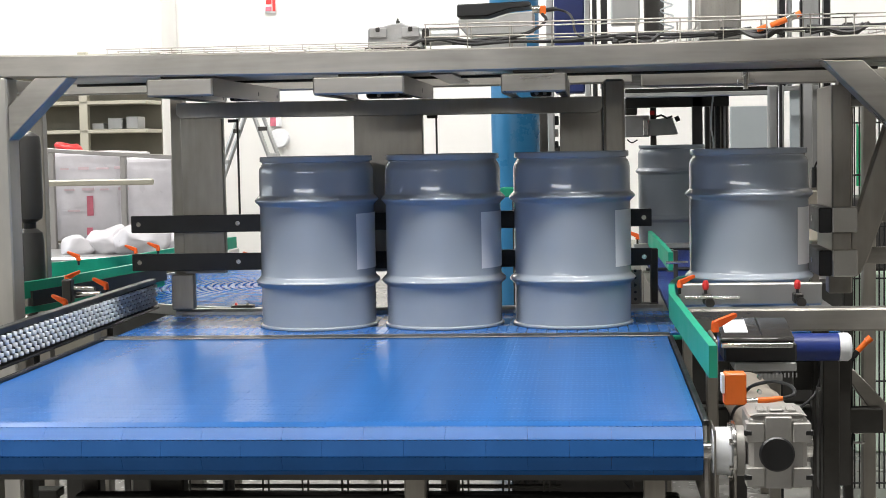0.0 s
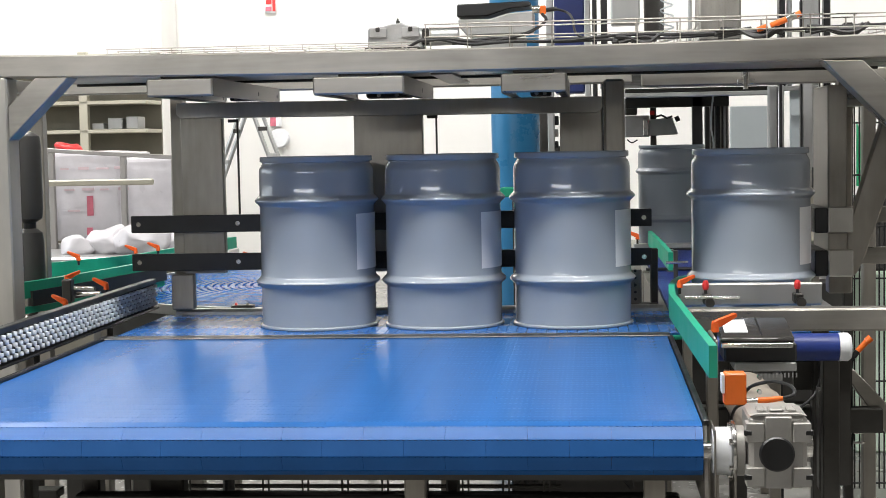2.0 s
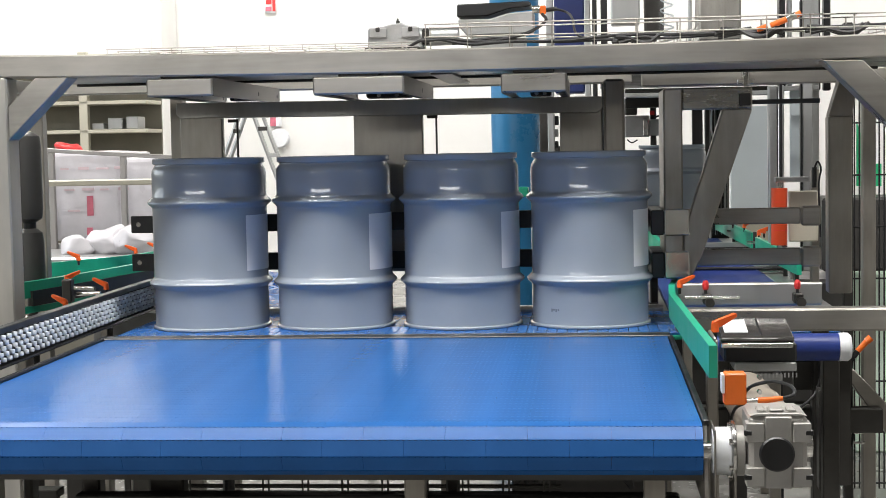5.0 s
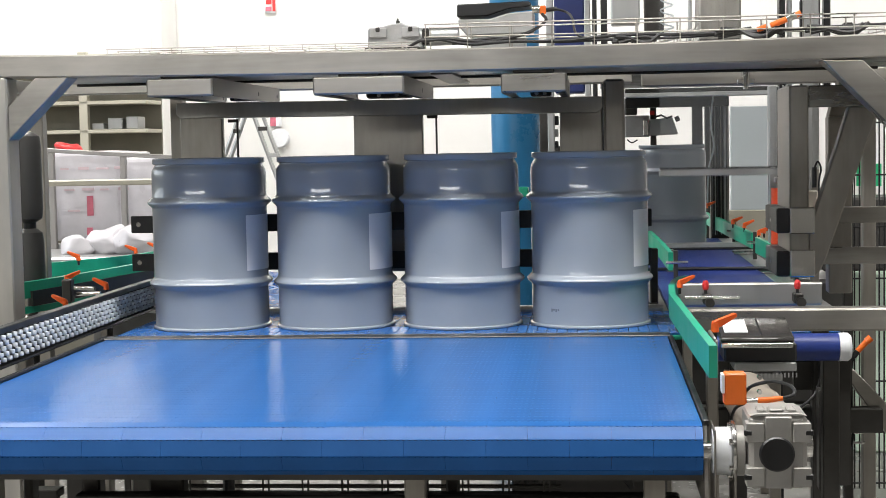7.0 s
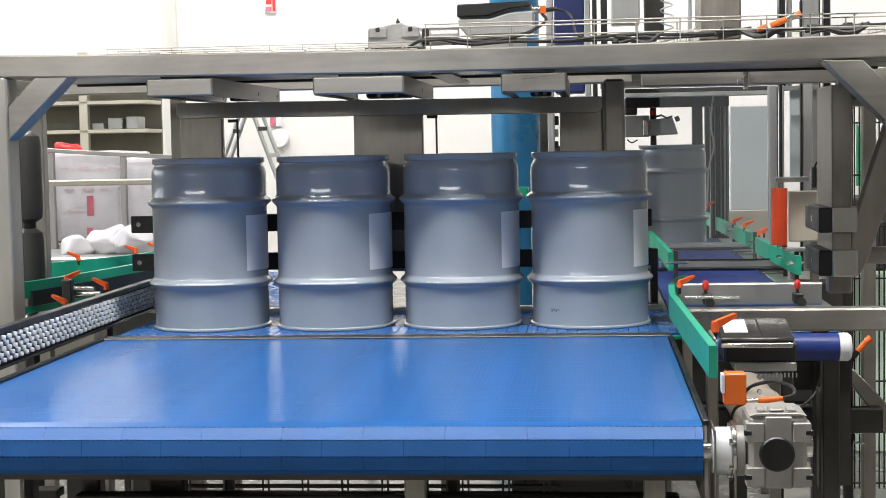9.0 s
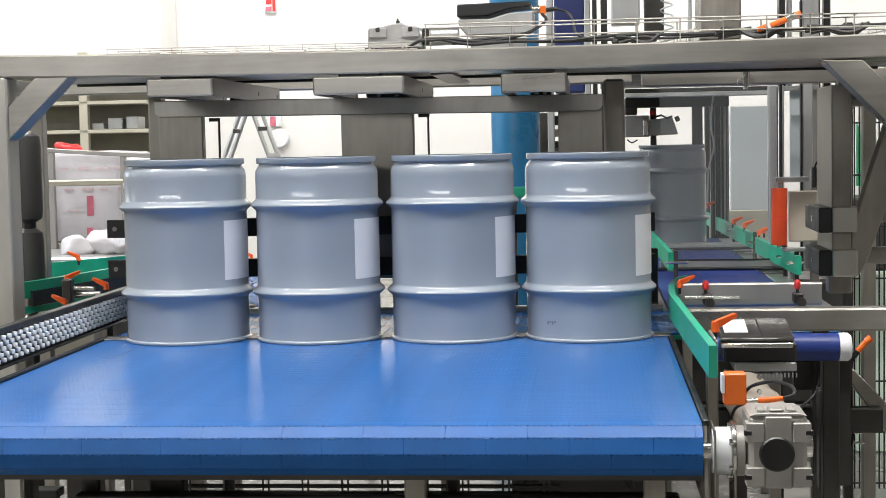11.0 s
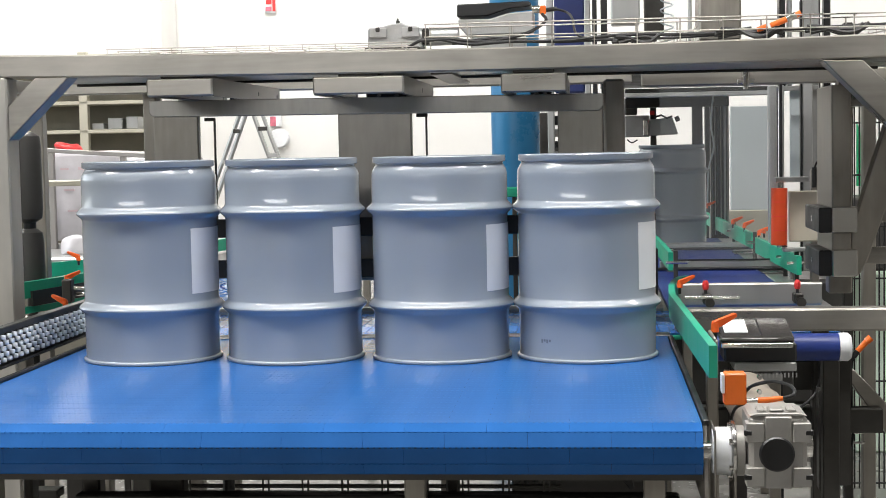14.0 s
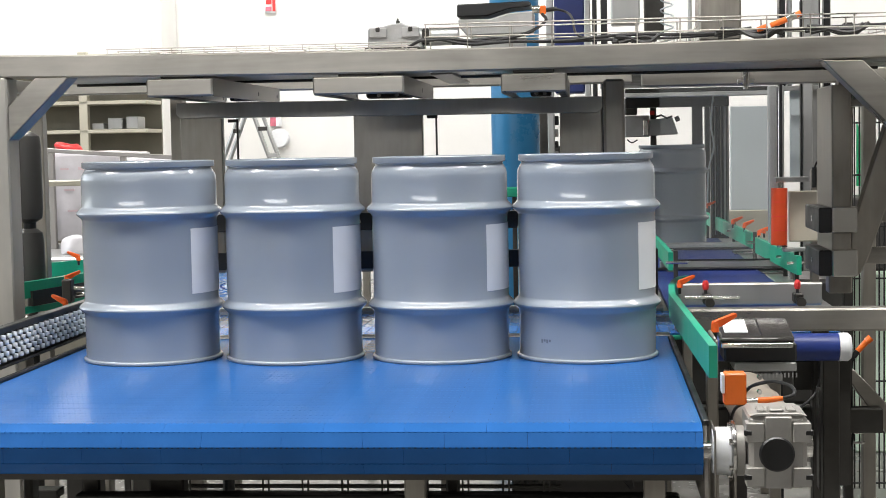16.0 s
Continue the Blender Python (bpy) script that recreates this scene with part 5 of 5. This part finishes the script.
for k, (z0, z1) in enumerate(((1.390, 1.430), (1.340, 1.373), (1.294, 1.323), (1.250, 1.280))):
    part("block", box(-0.248 - 0.001 * k, -0.212 - 0.001 * k, 2.500, 2.550, z0, z1, 0.003), ALU if k % 2 else BLACK, up)
part("housing", box(0.032, 0.172, 3.600, 3.800, 1.892, 2.117, 0.006), ALU, up)
part("housing", box(0.201, 0.299, 3.800, 3.900, 1.852, 2.133, 0.006), STEEL_DARK, up)
part("column", box(0.429, 0.625, 3.200, 3.450, 1.773, 2.064, 0.01), STEEL_Z, up)
part("post", box(0.675, 0.702, 2.200, 2.250, 1.508, 1.957, 0.004), BLACK, up, "black post")
part("post", box(0.711, 0.728, 2.200, 2.250, 1.508, 1.956, 0.004), ALU, up)
part("post", box(0.815, 0.839, 2.200, 2.250, 1.506, 1.953, 0.004), BLACK, up, "black post")
part("post", box(0.853, 0.879, 2.200, 2.250, 1.504, 1.952, 0.004), BLACK, up, "black post")
part("post", box(0.369, 0.385, 3.000, 3.040, 1.764, 2.048, 0.004), ALU, up)
part("base", box(-0.288, -0.007, 2.62, 2.9, 0, 1.30, 0.01), DARK_PAINT, up)
coil = []
for k in range(60):
    a_ = k * 0.7
    coil.append((0.298 + 0.03 * math.cos(a_), 3.5 + 0.03 * math.sin(a_), 1.70 + k * 0.006))
cable("air_hose", [(0.493, 3.200, 1.518), (0.482, 3.200, 1.387), (0.494, 3.200, 1.282), (0.470, 3.200, 1.177), (0.464, 3.200, 1.019)], 0.004, "thin pale air hose hanging by the guard post", PALE_PANEL)
cable("cable", [(0.633, 0.920, 1.221), (0.644, 0.920, 1.242), (0.654, 0.920, 1.217), (0.647, 0.920, 1.163), (0.656, 0.950, 0.998)], 0.003, "black valve cable hanging beside the sleeve roller")
cable("air_hose", coil, 0.004, "coiled pale blue air hose on the machine", PALE_PANEL)

# ---- safety fence at the side ----
fence = thing("safety_fence", "black wire mesh safety fence beside the machine", "fence", (0.95, 1.3, 0))
fx0, fx1, fy = 0.805, 0.969, 1.2
n = 10
for i in range(n + 1):
    x = fx0 + (fx1 - fx0) * i / n
    part("upright_wire", cyl((x, fy, 0.12), (x, fy, 1.62), 0.0028, None, 6), BLACK, fence)
for k in range(9):
    z = 0.14 + k * 0.175
    part("cross_wire", cyl((fx0 - 0.01, fy - 0.005, z), (fx1, fy - 0.005, z), 0.0028, None, 6), BLACK, fence)
part("post", box(0.768, 0.798, 1.18, 1.22, 0, 1.70, 0.003), STEEL_DARK, fence)
tagged(part("green_curtain", prism([(1.047, 1.382), (1.103, 1.202), (1.150, 1.201), (1.150, 1.105), (1.047, 1.107)], 1, 2.6, 2.62), GREEN_GLOW), "bright green curtain behind the fence", "curtain")
# stands for a lit pale green wall, with the light in its colour
tagged(part("pale_cabinet", box(1.003, 1.9, 2.4, 2.7, 0.0, 0.757, 0.01), GREEN_LIT), "lit pale green wall piece behind the fence", "cabinet")
tagged(part("dark_cabinet", box(0.815, 1.126, 2.000, 2.300, 0.796, 1.082, 0.01), DARK_PAINT), "dark machine cabinet behind the fence", "cabinet")

# ---- under the belt ----
wt = thing("wire_basket", "dull wire basket tray under the belt", "wire basket", (-0.6, -0.9, 0.6))
for z in (0.632, 0.619, 0.605):
    part("long_wire", cyl((-0.945, -1.0, z), (-0.15, -1.0, z), 0.0026, None, 8), STEEL_DARK, wt)
for i in range(10):
    x = -0.936 + i * 0.0835
    for dx in (0.0, 0.012):
        part("cross_wire", cyl((x + dx, -1.004, 0.60), (x + dx, -1.004, 0.672), 0.0022, None, 6), STEEL_DARK, wt)
for i in range(4):
    part("tray_floor_wire", cyl((-0.945, -0.95 + i * 0.08, 0.604), (-0.15, -0.95 + i * 0.08, 0.604), 0.0026, None, 6), STEEL_DARK, wt)
for i in range(5):
    cable("cable", [(-0.25 + 0.02 * i, -0.8, 0.58), (-0.20 + 0.01 * i, -0.82, 0.66 + 0.006 * i), (-0.12, -0.84, 0.69 - 0.005 * i), (-0.03 - 0.01 * i, -0.82, 0.66), (0.0, -0.8, 0.57)], 0.006, "black cable loop hanging under the belt")
und = thing("under_frame", "dark square tube frame under the belt", "frame", (-0.6, -0.7, 0))
part("rail", box(-1.28, 0.08, -0.72, -0.67, 0.42, 0.47, 0.004), STEEL_DARK, und)
part("rail", box(-1.10, 0.08, -1.22, -1.1805, 0.60, 0.648, 0.004), STEEL_DARK, und)
for xa, xb in ((-1.222, -1.203), (-1.102, -1.064), (-0.964, -0.893), (-0.37, -0.345)):
    part("post", box(xa, xb, -1.17, -1.13, 0, 0.75, 0.004), STEEL_DARK, und)
part("valve", cyl((-0.83, -1.05, 0.62), (-0.83, -1.05, 0.72), 0.012, None, 10), BLACK, und)
part("valve", cyl((-0.86, -1.05, 0.68), (-0.80, -1.05, 0.68), 0.018, None, 10), BLACK, und)
tagged(part("drive_cabinet", box(-0.27, 0.085, -0.62, -0.50, 0.0, 0.72, 0.006), DARK_PAINT), "dark painted drive cabinet under the belt", "cabinet")
hb = thing("hinge_bracket", "perforated steel bracket and dark post beside the infeed", "bracket", (0.042, 0.240, 0.858))
part("plate", box(0.021, 0.059, 0.240, 0.252, 0.839, 0.958, 0.002), STEEL_Z, hb)
for k in range(5):
    part("hole", cyl((0.041, 0.2385, 0.875 + k * 0.02), (0.041, 0.2402, 0.875 + k * 0.02), 0.004, None, 10), BLACK, hb)
part("post", box(0.084, 0.106, 0.260, 0.290, 0.823, 1.016, 0.003), STEEL_DARK, hb)
part("foot", box(0.022, 0.106, 0.245, 0.29, 0.0, 0.862, 0.003), STEEL_DARK, hb)
lampr = thing("indicator_light", "small glowing red indicator lamp beside the belt", "indicator lamp", (0.065, 0.200, 0.853))
part("housing", box(0.051, 0.080, 0.205, 0.235, 0.841, 0.865, 0.002), BLACK, lampr)
part("lens", cyl((0.066, 0.205, 0.854), (0.065, 0.197, 0.855), 0.006, None, 12), RED_GLOW, lampr, "glowing red lens")
part("stem", box(0.061, 0.070, 0.21, 0.225, 0.0, 0.841, 0.001), STEEL_DARK, lampr)


# ---- what moves ----
def motions():
    # belt: stands, runs while the drums go to the front, stands again
    run = [(0.0, 0.0), (9.45, 0.0), (9.9, 0.045), (10.5, 0.165), (11.0, 0.268), (11.5, 0.373), (12.0, 0.478), (12.5, 0.558), (12.8, 0.598), (13.0, 0.609), (16.0, 0.609)]
    dense = []
    for (t0, s0), (t1, s1) in zip(run, run[1:]):
        n = max(1, math.ceil((s1 - s0) / 0.030))
        dense += [(t0 + (t1 - t0) * k / n, s0 + (s1 - s0) * k / n) for k in range(n)]
    dense.append(run[-1])
    for i, row in enumerate(BELT_ROWS):
        walk(row, [(t, belt_pose(i * STEP + s + 0.0048)) for t, s in dense])
    # row of three, then four drums: shoved sideways, then carried to the front
    shove = [(0.0, 0.0), (3.1, 0.0), (3.3, -0.022), (3.5, -0.058), (4.0, -0.145), (4.2, -0.183), (4.6, -0.250), (5.0, -0.288)]
    start = (-0.799, -0.466, -0.130)
    last = (-1.075, -0.747, -0.4158, -0.092)
    mid = (-1.087, -0.754, -0.418, -0.0855)
    fourth = [(0.0, 0.322), (1.0, 0.330), (1.6, 0.332), (2.0, 0.327), (2.5, 0.300), (3.0, 0.247), (3.5, 0.163), (4.0, 0.057), (4.2, 0.020), (4.6, -0.048), (5.0, -0.0855)]
    for i, d in enumerate(DRUMS):
        side_rows = [(t, start[i] + s) for t, s in shove] if i < 3 else fourth
        rows = [(t, pose(x, -0.107, BELT_Z, 0, 0, DRUM_TURN[i])) for t, x in side_rows]
        for t, s in run[1:]:
            u = s / 0.609
            rows.append((t, pose(mid[i] + (last[i] - mid[i]) * u, -0.107 - s, BELT_Z, 0, 0, DRUM_TURN[i])))
        walk(d, rows)
    # rear pusher follows the drums and draws back
    push = [(0.0, 0.0), (9.6, 0.0), (10.0, -0.035), (10.5, -0.12), (11.0, -0.22), (11.5, -0.325), (12.0, -0.430), (12.3, -0.478), (12.6, -0.500), (12.9, -0.493),
            (13.5, -0.400), (14.0, -0.27), (14.5, -0.155), (15.0, -0.065), (15.5, -0.015), (16.0, 0.0)]
    base = rear.location.copy()
    walk(rear, [(t, pose(base.x, base.y + s, base.z)) for t, s in push])
    # side pusher
    slide = [(0.0, 0.0), (1.6, 0.0), (2.0, -0.010), (2.5, -0.036), (3.0, -0.090), (3.5, -0.174), (4.0, -0.280), (4.2, -0.318), (4.6, -0.386), (5.0, -0.424),
             (5.25, -0.424), (5.6, -0.385), (6.0, -0.310), (6.3, -0.246), (6.5, -0.201), (7.0, -0.106), (7.5, -0.045), (8.0, -0.011), (8.5, 0.0), (16.0, 0.0)]
    base2 = side.location.copy()
    walk(side, [(t, pose(base2.x + s, base2.y, base2.z)) for t, s in slide])

    # lifting guard comes down once the drums are across
    drop = [(0.0, 0.66), (5.9, 0.66), (6.2, 0.645), (6.4, 0.605), (6.6, 0.50), (6.8, 0.415), (7.0, 0.330), (7.2, 0.240), (7.4, 0.145), (7.6, 0.05), (7.75, 0.008), (7.9, 0.0), (16.0, 0.0)]
    base3 = guard.location.copy()
    walk(guard, [(t, pose(base3.x, base3.y, base3.z + s)) for t, s in drop])


motions()
